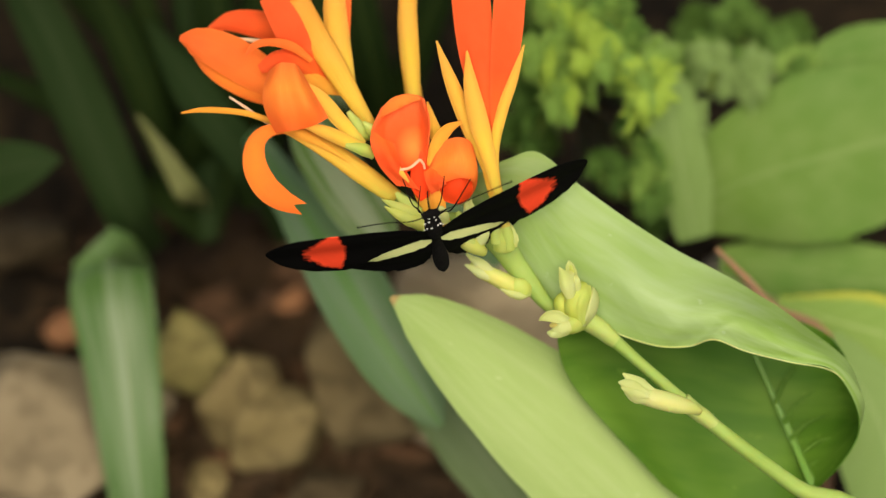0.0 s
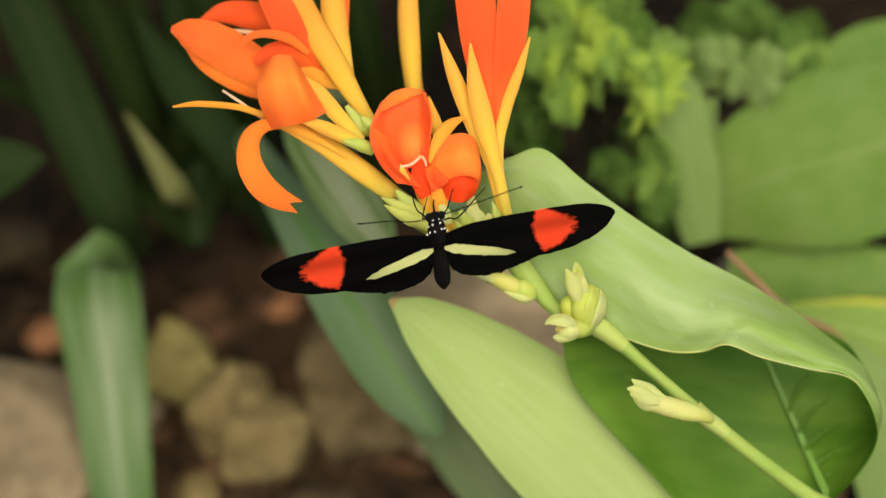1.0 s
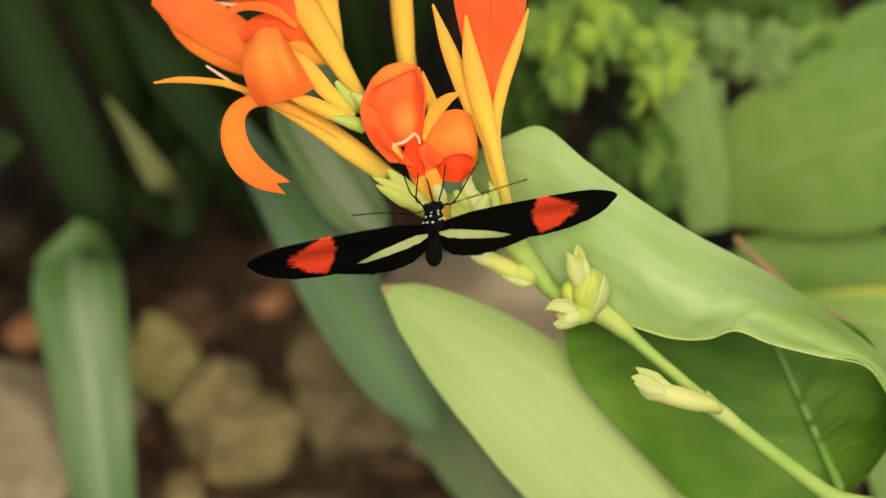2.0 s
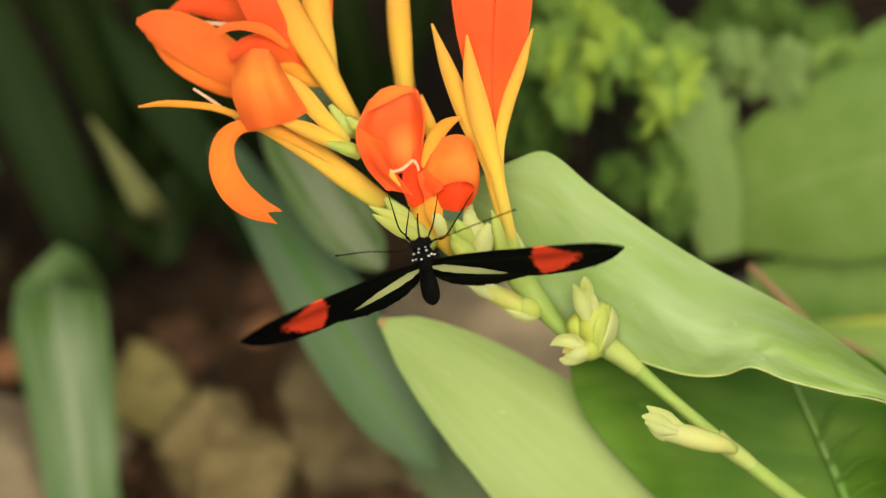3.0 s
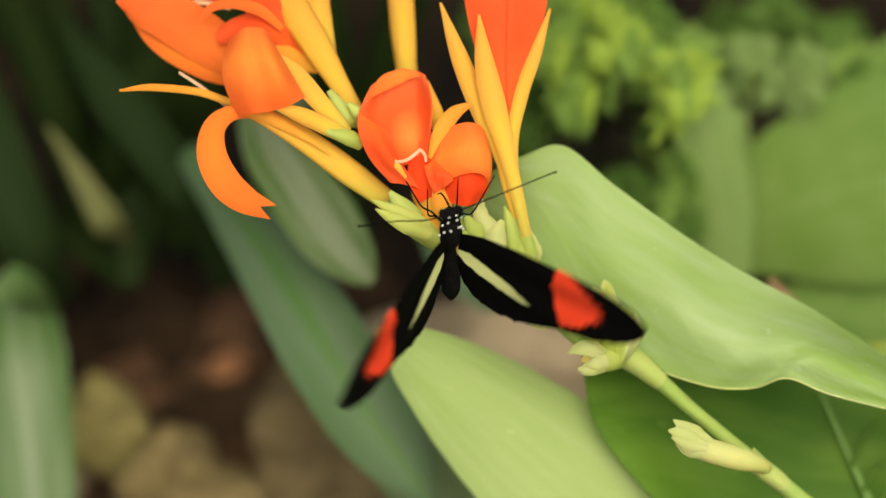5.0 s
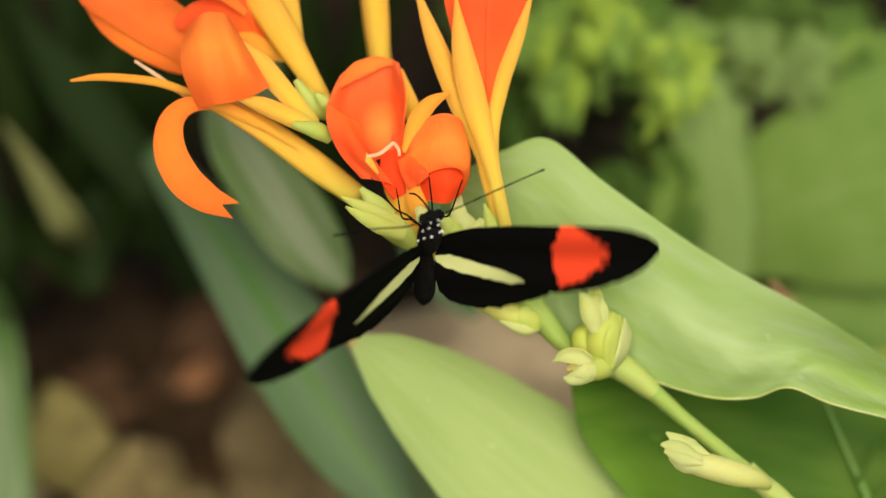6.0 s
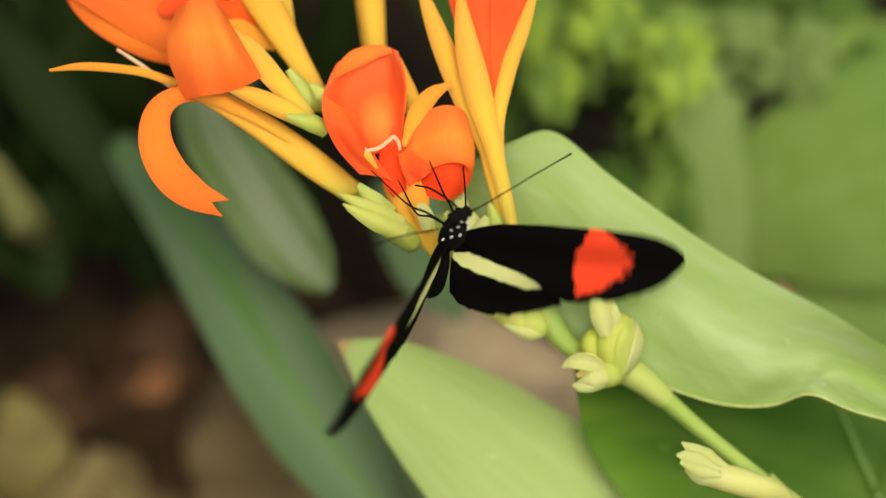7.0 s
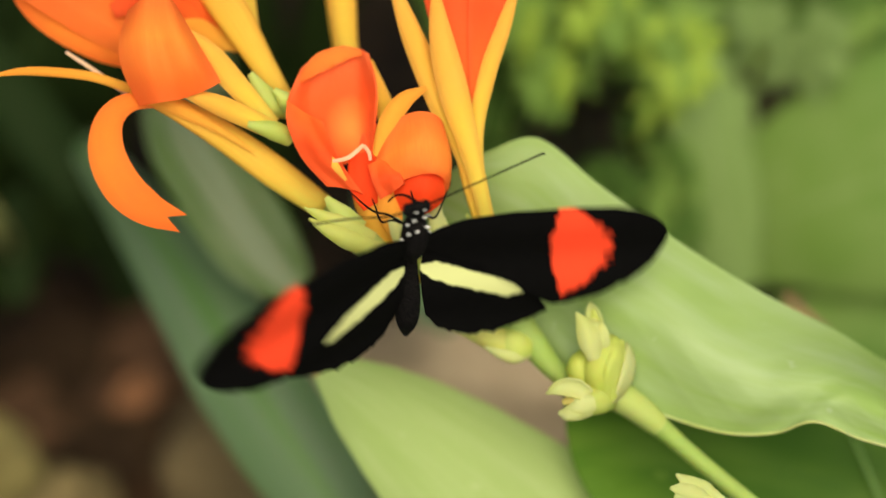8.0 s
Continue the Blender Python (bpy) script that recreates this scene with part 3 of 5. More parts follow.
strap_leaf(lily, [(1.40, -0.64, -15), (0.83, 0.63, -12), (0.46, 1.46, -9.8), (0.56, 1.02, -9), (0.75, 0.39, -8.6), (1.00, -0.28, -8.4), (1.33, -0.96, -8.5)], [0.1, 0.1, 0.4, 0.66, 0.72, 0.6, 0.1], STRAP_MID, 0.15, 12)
strap_leaf(lily, [(-5.50, -0.32, -12), (-6.60, 2.94, -13), (-7.78, 4.51, -13), (-9.34, 6.07, -13)], [0.2, 0.3, 0.3, 0.2], STRAP_SHADE, 0.2, 8)
strap_leaf(lily, [(-5.50, -0.32, -12), (-4.39, 2.94, -13), (-2.85, 4.56, -14), (-1.53, 6.14, -14)], [0.2, 0.3, 0.35, 0.2], STRAP_SHADE, 0.2, 9)
strap_leaf(lily, [(-5.50, -0.32, -12), (-7.12, 0.98, -13), (-8.82, 2.68, -13), (-10.65, 3.59, -13)], [0.2, 0.3, 0.35, 0.2], STRAP_SHADE, 0.2, 10)

# more leaves in the shade-dark green, to fill the back
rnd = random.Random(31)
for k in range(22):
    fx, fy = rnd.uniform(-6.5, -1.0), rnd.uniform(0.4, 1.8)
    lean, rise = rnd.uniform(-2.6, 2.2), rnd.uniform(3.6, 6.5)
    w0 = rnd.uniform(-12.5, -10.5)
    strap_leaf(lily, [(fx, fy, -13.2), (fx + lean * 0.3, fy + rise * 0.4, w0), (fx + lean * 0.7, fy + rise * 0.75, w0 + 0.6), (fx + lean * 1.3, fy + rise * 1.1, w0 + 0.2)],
               [0.25, 0.42, 0.4, 0.05], STRAP_SHADE, 0.25, 50 + k)

side_plant = thing("garden_plant", down_to_soil(*(-11.83, -0.20, -11)), "green pointed leaf reaching over the soil", "plant")
part("leaf", blade([(-11.89, -0.32, -11.5), (-10.95, 0.94, -10), (-10.01, 1.31, -9.5), (-9.23, 1.49, -9.3), (-8.70, 1.55, -9.2)], [0.3, 0.75, 0.7, 0.4, 0.02], 0.2, 0.05, 24, 8), STRAP_DEEP_SHADE, side_plant)

# ---- unseen overhanging shrub, added to keep the soil at the back in shade ----
def overhang():
    ob = thing("overhanging_shrub", (-0.16, 0.42, ground_height(-0.16, 0.42)), "tall unseen shrub added to shade the soil", "shrub")
    rnd = random.Random(77)
    def own(x, y, z):
        return Vector((x, y, z))
    foot = Vector((-0.16, 0.42, ground_height(-0.16, 0.42)))
    crown = Vector((-0.16, 0.36, 0.34))
    part("trunk", tube([tuple(foot), (-0.17, 0.40, 0.15), tuple(crown)], [0.9, 0.7, 0.5], 14, 10, place=own), TWIG, ob)
    for k in range(172):
        x, y = (rnd.uniform(-0.38, 0.0), rnd.uniform(-0.04, 0.34)) if k < 130 else (rnd.uniform(0.10, 0.34), rnd.uniform(0.08, 0.34))
        z = rnd.uniform(0.25, 0.38) + 0.25 * max(0.0, 0.14 - y)
        tip = Vector((x, y, z))
        d = (tip - crown)
        base = tip - d.normalized() * 0.06
        side = [tuple(base), tuple((base + tip) / 2 + Vector((0, 0, 0.006))), tuple(tip)]
        lf = part("leaf", blade(side, [0.25, 2.2, 0.1], 0.2, 0.05, 10, 6, facing=(0, 0, 1), place=own), STRAP_SHADE, ob)
        part("stalk", tube([tuple(crown), tuple(crown.lerp(base, 0.5) + Vector((0, 0, 0.02))), tuple(base)], [0.18, 0.12, 0.08], 8, 5, place=own), TWIG, lf)


overhang()

# ---- fine-leaved shrub and broad leaves behind, towards the upper side ----
def sprig(parent, foot, tip, size, seed, material=None):
    """A stalk with lobed leaflets in pairs along it, one mesh."""
    rnd = random.Random(seed)
    a, b = Vector(spot(*foot)), Vector(spot(*tip))
    bm = bmesh.new()
    lay = bm.loops.layers.uv.new("UVMap")
    axis = (b - a)
    count = 12
    for k in range(count):
        f = 0.15 + 0.85 * k / (count - 1)
        c = a.lerp(b, f) + Vector((0, 0, 0.006 * math.sin(f * 3.1)))
        for sgn in (-1, 1):
            out = (axis.normalized() * 0.5 + axis.cross(OUTWARD).normalized() * sgn + OUTWARD * rnd.uniform(-0.2, 0.5)).normalized()
            ln = size * 0.01 * rnd.uniform(0.7, 1.2) * (1.15 - 0.6 * f)
            up = (OUTWARD + Vector((rnd.uniform(-0.4, 0.4), rnd.uniform(-0.4, 0.4), rnd.uniform(0, 0.5)))).normalized()
            sd = out.cross(up).normalized()
            # three lobes: a fan of pointed ovals
            for lobe in (-0.6, 0.0, 0.6):
                d = (out * math.cos(lobe) + sd * math.sin(lobe)).normalized()
                s2 = d.cross(up).normalized()
                s0 = c + out * ln * 0.12
                l2 = ln * (1.0 if lobe == 0 else 0.72)
                w2 = ln * 0.12
                prof = ((0, 0.15), (0.3, 0.9), (0.6, 1.0), (0.85, 0.6), (1.0, 0.05))
                rows = []
                for tt, ww in prof:
                    mid = s0 + d * (l2 * tt) - up * (l2 * 0.25 * tt * tt)
                    rows.append([bm.verts.new(mid + s2 * (w2 * ww * e) + up * (0.12 * w2 * abs(e))) for e in (-1, 0, 1)])
                for i in range(4):
                    for j in range(2):
                        fc = bm.faces.new((rows[i][j], rows[i][j + 1], rows[i + 1][j + 1], rows[i + 1][j]))
                        for lp, (du, dv) in zip(fc.loops, ((0, 0), (0, 1), (1, 1), (1, 0))):
                            lp[lay].uv = ((i + du) / 4, (j + dv) / 2)
    st = tube([foot, tuple((p + q) / 2 for p, q in zip(foot, tip)), tip], [0.07, 0.05, 0.03], 8, 6)
    ob = part("sprig", bm, material or FOLIAGE, parent)
    part("stalk", st, STEM, ob)


shrub = thing("leafy_shrub", down_to_soil(*(3.28, 2.65, -12)), "bright green shrub with small lobed leaves", "shrub")
rnd = random.Random(12)
trunk = part("trunk", tube(to_soil([(3.88, 4.92, -11), (3.66, 3.42, -12), (3.44, 2.29, -13)]), [0.1, 0.14, 0.18, 0.2], 16, 8), BRANCH, shrub)
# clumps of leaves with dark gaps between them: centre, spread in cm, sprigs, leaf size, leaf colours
# rear clumps and those in the gaps take the shade-dark copy
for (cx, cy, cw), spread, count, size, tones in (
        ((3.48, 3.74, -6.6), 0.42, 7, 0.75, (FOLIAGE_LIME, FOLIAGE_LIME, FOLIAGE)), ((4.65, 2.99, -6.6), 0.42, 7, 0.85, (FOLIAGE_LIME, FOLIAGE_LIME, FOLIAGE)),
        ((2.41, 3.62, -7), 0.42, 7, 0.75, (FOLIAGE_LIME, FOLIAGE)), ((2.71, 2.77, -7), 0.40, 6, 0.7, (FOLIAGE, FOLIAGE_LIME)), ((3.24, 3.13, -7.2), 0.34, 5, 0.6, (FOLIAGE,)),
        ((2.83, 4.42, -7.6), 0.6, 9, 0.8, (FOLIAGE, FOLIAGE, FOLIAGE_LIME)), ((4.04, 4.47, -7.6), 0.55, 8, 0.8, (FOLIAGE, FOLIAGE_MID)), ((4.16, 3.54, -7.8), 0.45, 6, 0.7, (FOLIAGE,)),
        ((2.25, 2.35, -8.4), 0.4, 6, 0.6, (FOLIAGE_MID, FOLIAGE_SHADE)), ((2.20, 3.08, -8.6), 0.45, 6, 0.7, (FOLIAGE_MID,)),
        ((4.49, 2.07, -8.9), 0.3, 3, 0.5, (FOLIAGE_SHADE,)), ((3.87, 1.10, -8.4), 0.40, 6, 0.6, (FOLIAGE_MID, FOLIAGE_SHADE)), ((4.66, 1.45, -8.2), 0.34, 5, 0.6, (FOLIAGE_MID, FOLIAGE, FOLIAGE_SHADE)),
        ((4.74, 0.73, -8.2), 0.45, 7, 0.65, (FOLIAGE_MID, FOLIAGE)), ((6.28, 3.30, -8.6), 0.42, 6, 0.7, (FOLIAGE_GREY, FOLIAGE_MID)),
        ((7.05, 3.31, -8.4), 0.5, 8, 0.75, (FOLIAGE_GREY, FOLIAGE_GREY, FOLIAGE_MID)), ((6.04, 3.93, -9), 0.28, 4, 0.5, (FOLIAGE_MID,)), ((7.77, 4.01, -9.4), 0.4, 5, 0.6, (FOLIAGE_SHADE, FOLIAGE_MID)), ((5.01, 3.66, -8), 0.36, 5, 0.6, (FOLIAGE_GREY, FOLIAGE)),
        ((7.19, 4.38, -11), 0.6, 7, 0.7, (FOLIAGE_SHADE, FOLIAGE_MID)), ((8.29, 4.21, -11), 0.5, 6, 0.7, (FOLIAGE_SHADE,)), ((5.71, 3.61, -10.5), 0.5, 6, 0.7, (FOLIAGE_MID, FOLIAGE_SHADE)), ((8.07, 3.54, -9), 0.5, 7, 0.7, (FOLIAGE_MID, FOLIAGE)), ((5.46, 2.52, -8.8), 0.5, 7, 0.7, (FOLIAGE_GREY,)), ((3.62, 5.16, -8), 0.8, 9, 0.8, (FOLIAGE, FOLIAGE_MID)),
        ((2.18, 5.05, -8), 0.6, 7, 0.8, (FOLIAGE, FOLIAGE_MID)), ((1.33, 4.13, -9.4), 0.5, 6, 0.6, (FOLIAGE_SHADE, FOLIAGE_MID)),
        ((2.21, 4.24, -11.5), 0.6, 6, 0.7, (FOLIAGE_SHADE, FOLIAGE_MID)), ((3.36, 4.13, -11.5), 0.6, 6, 0.7, (FOLIAGE_SHADE, FOLIAGE_MID)), ((4.52, 2.97, -11.5), 0.45, 5, 0.6, (FOLIAGE_SHADE,)),
        ((4.25, 0.88, -11), 0.5, 6, 0.6, (FOLIAGE_MID, FOLIAGE_SHADE)), ((4.96, 0.18, -10.5), 0.45, 5, 0.6, (FOLIAGE_MID,)), ((2.30, 1.86, -11), 0.45, 5, 0.6, (FOLIAGE_SHADE,)), ((6.19, 4.50, -12), 0.5, 5, 0.7, (FOLIAGE_SHADE,)),
        ((1.82, 1.92, -9), 0.45, 6, 0.6, (FOLIAGE_SHADE, FOLIAGE_MID))):
    part("branch", tube([(cx, cy, cw - 0.4), ((cx + 3.6) / 2, (cy + 2.6) / 2, cw - 2.6), (3.5, 2.9, -12.4)], [0.03, 0.05, 0.08], 12, 6), BRANCH, trunk)
    hang = math.sin(cx * 7.1 + cy * 3.3) * 0.6 - 0.9
    for k in range(count):
        a, r = rnd.uniform(0, 6.28), spread * math.sqrt(rnd.uniform(0.1, 1.0))
        p, q, tw = 1.45 * r * math.cos(a), 0.68 * r * math.sin(a), cw + rnd.uniform(-0.4, 0.4)
        tx, ty = cx + p * math.cos(hang) - q * math.sin(hang), cy + p * math.sin(hang) + q * math.cos(hang)
        fx, fy = cx + (tx - cx) * 0.2 + rnd.uniform(-0.1, 0.1), cy + (ty - cy) * 0.2 - 0.25
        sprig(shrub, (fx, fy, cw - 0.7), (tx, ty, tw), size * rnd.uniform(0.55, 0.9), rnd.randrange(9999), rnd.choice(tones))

broad = thing("broad_leaf_plant", down_to_soil(*(9.25, -0.20, -11)), "mid green broad-leaved plant behind the canna", "plant")
for spine, widths, mt, seed, label in (
        ([(5.35, 0.12, -9.6), (6.37, 0.73, -9), (7.45, 1.17, -8.6), (8.89, 1.59, -8.4), (10.71, 2.06, -8.6)], [0.3, 1.2, 1.75, 2.0, 1.8], BROAD, 3, ""),
        ([(7.20, 2.71, -9.6), (8.34, 3.21, -9.2), (9.49, 3.59, -9), (11.17, 3.85, -9)], [0.15, 0.5, 0.95, 0.9], BROAD, 4, ""),
        ([(5.86, -0.33, -9), (5.61, 0.84, -8.5), (5.37, 1.95, -8.0), (5.14, 3.02, -7.7), (4.92, 3.95, -7.9)], [0.4, 0.66, 0.62, 0.5, 0.1], BROAD_PALE, 5, "pale grey green narrow leaf"),
        ([(7.69, -1.76, -8.4), (8.71, -2.12, -8), (9.81, -2.43, -7.8), (11.16, -2.92, -7.8)], [0.1, 0.6, 0.85, 0.7], BROAD_EDGED, 6, "pale green leaf yellowing along its edge"),
        ([(8.78, -2.54, -7.4), (9.62, -3.89, -7.2), (10.11, -5.11, -7.2), (10.60, -6.83, -7.2)], [0.3, 0.9, 1.2, 1.0], BROAD_PALE, 7, "pale green leaf"),
        ([(6.47, -0.83, -9.6), (7.83, -0.95, -9.3), (9.08, -1.20, -9.2), (10.83, -1.45, -9.2)], [0.3, 0.8, 0.9, 0.8], BROAD, 10, "")):
    part("leaf", blade(spine, widths, 0.12, 0.05, 24, 10, wave=0.1, seed=seed), mt, broad, label)
part("twig", tube(to_soil([(6.10, -0.51, -5), (6.76, -1.17, -5), (7.43, -1.83, -5.2), (8.87, -2.90, -7)]), [0.06, 0.08, 0.08, 0.1, 0.1], 20, 8), TWIG, broad, "thin brown twig")
part("stalk", tube(to_soil([(9.81, 0.67, -9), (9.66, 0.05, -10), (9.38, -0.20, -11)]), [0.15, 0.18, 0.2, 0.2], 16, 8), STEM, broad)

# ---- the canna: stem, leaves, buds and flowers ----
canna = thing("canna_plant", down_to_soil(*(9.18, -6.54, -3)), "flowering canna with orange blooms and large pale green leaves", "plant")
stem = part("stem", tube(to_soil([(-0.97, 0.74, -0.5), (-0.17, 0.17, -0.4), (0.75, 0.04, -0.3), (1.32, -0.34, -0.45), (1.65, -0.79, -0.62), (1.99, -1.24, -0.62), (2.30, -1.62, -0.62), (2.67, -1.88, -0.67), (3.13, -1.96, -0.62), (3.40, -2.15, -0.62), (3.73, -2.41, -0.62), (4.18, -2.81, -0.62), (4.73, -3.29, -0.45), (5.26, -3.77, -0.25), (5.72, -4.12, -0.3), (6.33, -4.60, -0.35),
                          (7.57, -5.52, -0.6), (9.03, -6.55, -1.5)]), [0.12, 0.2, 0.22, 0.27, 0.24, 0.20, 0.15, 0.14, 0.20, 0.19, 0.145, 0.122, 0.122, 0.15, 0.15, 0.155, 0.17, 0.24, 0.3], 96, 16, ribs=0.03), STEM, canna)
part("sheath", tube([(3.01, -1.86, -0.58), (3.19, -2.00, -0.57), (3.44, -2.17, -0.58), (3.68, -2.37, -0.61), (3.85, -2.51, -0.65)], [0.215, 0.215, 0.195, 0.165, 0.11], 22, 16, ribs=0.03), SHEATH, stem, "pale yellow green sheath below the capsule")
part("sheath", tube([(5.14, -3.63, -0.18), (5.36, -3.84, -0.22), (5.62, -4.03, -0.26), (5.89, -4.25, -0.31)], [0.165, 0.17, 0.165, 0.12], 18, 16, ribs=0.03), SHEATH, stem, "pale yellow green sheath below the torn bud")
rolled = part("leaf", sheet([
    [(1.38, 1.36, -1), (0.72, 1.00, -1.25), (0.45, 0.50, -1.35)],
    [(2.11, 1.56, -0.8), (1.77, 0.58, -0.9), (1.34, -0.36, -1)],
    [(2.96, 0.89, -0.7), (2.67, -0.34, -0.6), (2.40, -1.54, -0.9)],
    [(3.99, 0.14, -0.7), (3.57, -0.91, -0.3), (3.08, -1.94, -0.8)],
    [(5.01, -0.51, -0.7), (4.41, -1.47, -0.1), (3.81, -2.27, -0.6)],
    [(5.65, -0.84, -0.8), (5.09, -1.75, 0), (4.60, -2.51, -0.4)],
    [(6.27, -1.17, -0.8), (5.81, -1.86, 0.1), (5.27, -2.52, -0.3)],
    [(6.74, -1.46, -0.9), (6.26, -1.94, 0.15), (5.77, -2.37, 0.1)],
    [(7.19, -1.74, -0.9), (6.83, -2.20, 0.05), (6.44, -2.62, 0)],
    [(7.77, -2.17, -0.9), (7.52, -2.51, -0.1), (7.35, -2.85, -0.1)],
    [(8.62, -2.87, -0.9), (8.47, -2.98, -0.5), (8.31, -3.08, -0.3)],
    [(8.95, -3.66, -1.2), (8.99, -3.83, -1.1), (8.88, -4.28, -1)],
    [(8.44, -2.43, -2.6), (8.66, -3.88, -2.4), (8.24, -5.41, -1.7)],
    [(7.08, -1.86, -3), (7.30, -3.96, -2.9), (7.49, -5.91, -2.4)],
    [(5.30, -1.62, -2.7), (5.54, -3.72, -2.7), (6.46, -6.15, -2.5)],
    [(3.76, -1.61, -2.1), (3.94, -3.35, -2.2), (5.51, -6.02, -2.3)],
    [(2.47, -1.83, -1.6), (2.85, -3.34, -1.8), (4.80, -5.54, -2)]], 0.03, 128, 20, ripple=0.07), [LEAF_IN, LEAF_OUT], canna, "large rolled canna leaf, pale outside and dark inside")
part("leaf_rim", tube([(2.40, -1.54, -0.86), (3.08, -1.93, -0.76), (3.81, -2.27, -0.56), (4.60, -2.51, -0.36), (5.27, -2.52, -0.26), (5.77, -2.37, 0.14), (6.44, -2.62, 0.04), (7.35, -2.85, -0.06), (8.31, -3.08, -0.26), (8.91, -3.83, -1)],
                      [0.008, 0.012, 0.016, 0.02, 0.02, 0.02, 0.018, 0.016, 0.014, 0.01], 80, 6), CREAM, rolled, "pale thin leaf rim")
part("midrib", tube([(6.65, -2.43, -2.72), (7.11, -3.48, -2.7), (7.57, -4.53, -2.55), (8.04, -5.66, -2), (8.50, -6.47, -2)], [0.03, 0.05, 0.075, 0.10, 0.11], 30, 8, flat=0.15), RIB, rolled, "pale green midrib")
for k, (a, b, c) in enumerate(((((7.73, -4.93, -2.4)), ((8.13, -4.63, -2.35)), ((8.54, -4.51, -2.2))), (((7.56, -4.58, -2.5)), ((7.91, -4.23, -2.45)), ((8.36, -4.05, -2.35))), (((7.41, -4.24, -2.55)), ((7.68, -3.83, -2.5)), ((8.08, -3.54, -2.5))),
                              (((7.83, -5.21, -2.3)), ((8.17, -5.00, -2.2)), ((8.44, -4.92, -2))), (((7.22, -3.83, -2.65)), ((7.42, -3.37, -2.65)), ((7.74, -2.96, -2.6))))):
    part("vein", tube([a, b, c], [0.05, 0.04, 0.01], 12, 6, flat=0.12), LEAF_IN, rolled)
part("leaf", blade([(6.49, -8.06, -3), (5.12, -6.80, -2.6), (3.66, -5.33, -2.4), (2.14, -3.99, -2.2), (0.63, -2.71, -2.1), (-0.35, -1.93, -2.1), (-1.01, -1.52, -2.2)],
                   [1.0, 1.5, 1.65, 1.42, 1.0, 0.55, 0.04], 0.18, 0.03, 40, 14, wave=0.06, seed=2), [LEAF_PALE, LEAF_PALE], canna, "pale yellow green young leaf with a brown tip")


def bud_capsule(spine, radii, material=CALYX, tips=(), name="bud", label="", flat=1.0, ribs=0.0):
    b = part(name, tube(spine, radii, 24, 16, flat=flat, ribs=ribs), material, canna, label)
    for sp, wd, mt, cup in tips:
        part("sepal", blade(sp, wd, cup, 0.022, 18, 8, wave=0.03, seed=len(wd) + sp[0][0]), mt, b)
    return b


# closed bud under the stem: yellow body with ragged tips, a round green foot and a cream bract below it
low = bud_capsule([(1.82, -1.37, -0.6), (1.66, -1.31, -0.55), (1.40, -1.16, -0.5), (1.12, -1.02, -0.47), (0.87, -0.91, -0.47), (0.71, -0.79, -0.5)], [0.10, 0.185, 0.185, 0.165, 0.15, 0.06], BUD_YELLOW,
            [([(1.16, -1.00, -0.35), (0.93, -0.81, -0.31), (0.61, -0.58, -0.4)], [0.11, 0.13, 0.02], CREAM, 0.5), ([(1.14, -1.07, -0.33), (0.88, -0.95, -0.31), (0.59, -0.81, -0.43)], [0.10, 0.12, 0.02], CREAM, 0.5),
             ([(1.07, -0.93, -0.45), (0.91, -0.77, -0.43), (0.73, -0.65, -0.5)], [0.09, 0.10, 0.02], CALYX, 0.4)], label="pale yellow closed bud under the stem")
part("bud_foot", tube([(1.96, -1.42, -0.6), (1.87, -1.36, -0.47), (1.73, -1.27, -0.45), (1.61, -1.22, -0.47), (1.54, -1.18, -0.53)], [0.06, 0.17, 0.19, 0.15, 0.05], 16, 16, flat=0.7), CALYX, low, "round green foot of the bud")
part("bract", blade([(1.33, -1.32, -0.4), (1.54, -1.44, -0.33), (1.75, -1.50, -0.35), (1.96, -1.44, -0.45)], [0.01, 0.09, 0.10, 0.03], 0.6, 0.025, 18, 8, twist=-35), CREAM, low, "cream bract below the bud")

# seed capsule: two round green lobes, a pale throat with two pointed sepals, and a cream bract cupped round it
pod = bud_capsule([(3.05, -2.02, -0.55), (2.94, -1.83, -0.33), (2.91, -1.67, -0.23), (2.95, -1.49, -0.21), (3.03, -1.32, -0.25), (3.10, -1.23, -0.35)], [0.10, 0.24, 0.28, 0.27, 0.20, 0.06], CAPSULE,
                  label="yellow green seed capsule with cream sepals")
part("lobe", tube([(2.70, -1.92, -0.4), (2.64, -1.76, -0.3), (2.61, -1.61, -0.27), (2.66, -1.48, -0.3), (2.72, -1.40, -0.4)], [0.06, 0.15, 0.17, 0.13, 0.04], 16, 14), CAPSULE, pod)
part("throat", tube([(2.83, -1.57, -0.13), (2.80, -1.41, -0.05), (2.77, -1.24, -0.03), (2.74, -1.08, -0.05), (2.71, -0.98, -0.09)], [0.07, 0.13, 0.17, 0.165, 0.12], 18, 14, flat=0.7), CREAM, pod, "pale cream throat")
part("sepal", blade([(2.80, -1.51, 0.05), (2.73, -1.27, 0.13), (2.64, -1.03, 0.11), (2.55, -0.86, 0.01)], [0.10, 0.17, 0.12, 0.01], 0.45, 0.022, 20, 8), CREAM, pod)
part("sepal", blade([(2.90, -1.47, -0.05), (2.91, -1.24, 0.05), (2.90, -1.08, 0.05), (2.89, -0.99, -0.03)], [0.08, 0.10, 0.06, 0.01], 0.4, 0.022, 20, 8), CREAM, pod)
part("sepal", blade([(2.81, -1.27, -0.15), (2.81, -1.04, -0.11), (2.78, -0.86, -0.13), (2.76, -0.73, -0.21)], [0.10, 0.13, 0.10, 0.02], -0.4, 0.022, 20, 8), CREAM, pod)
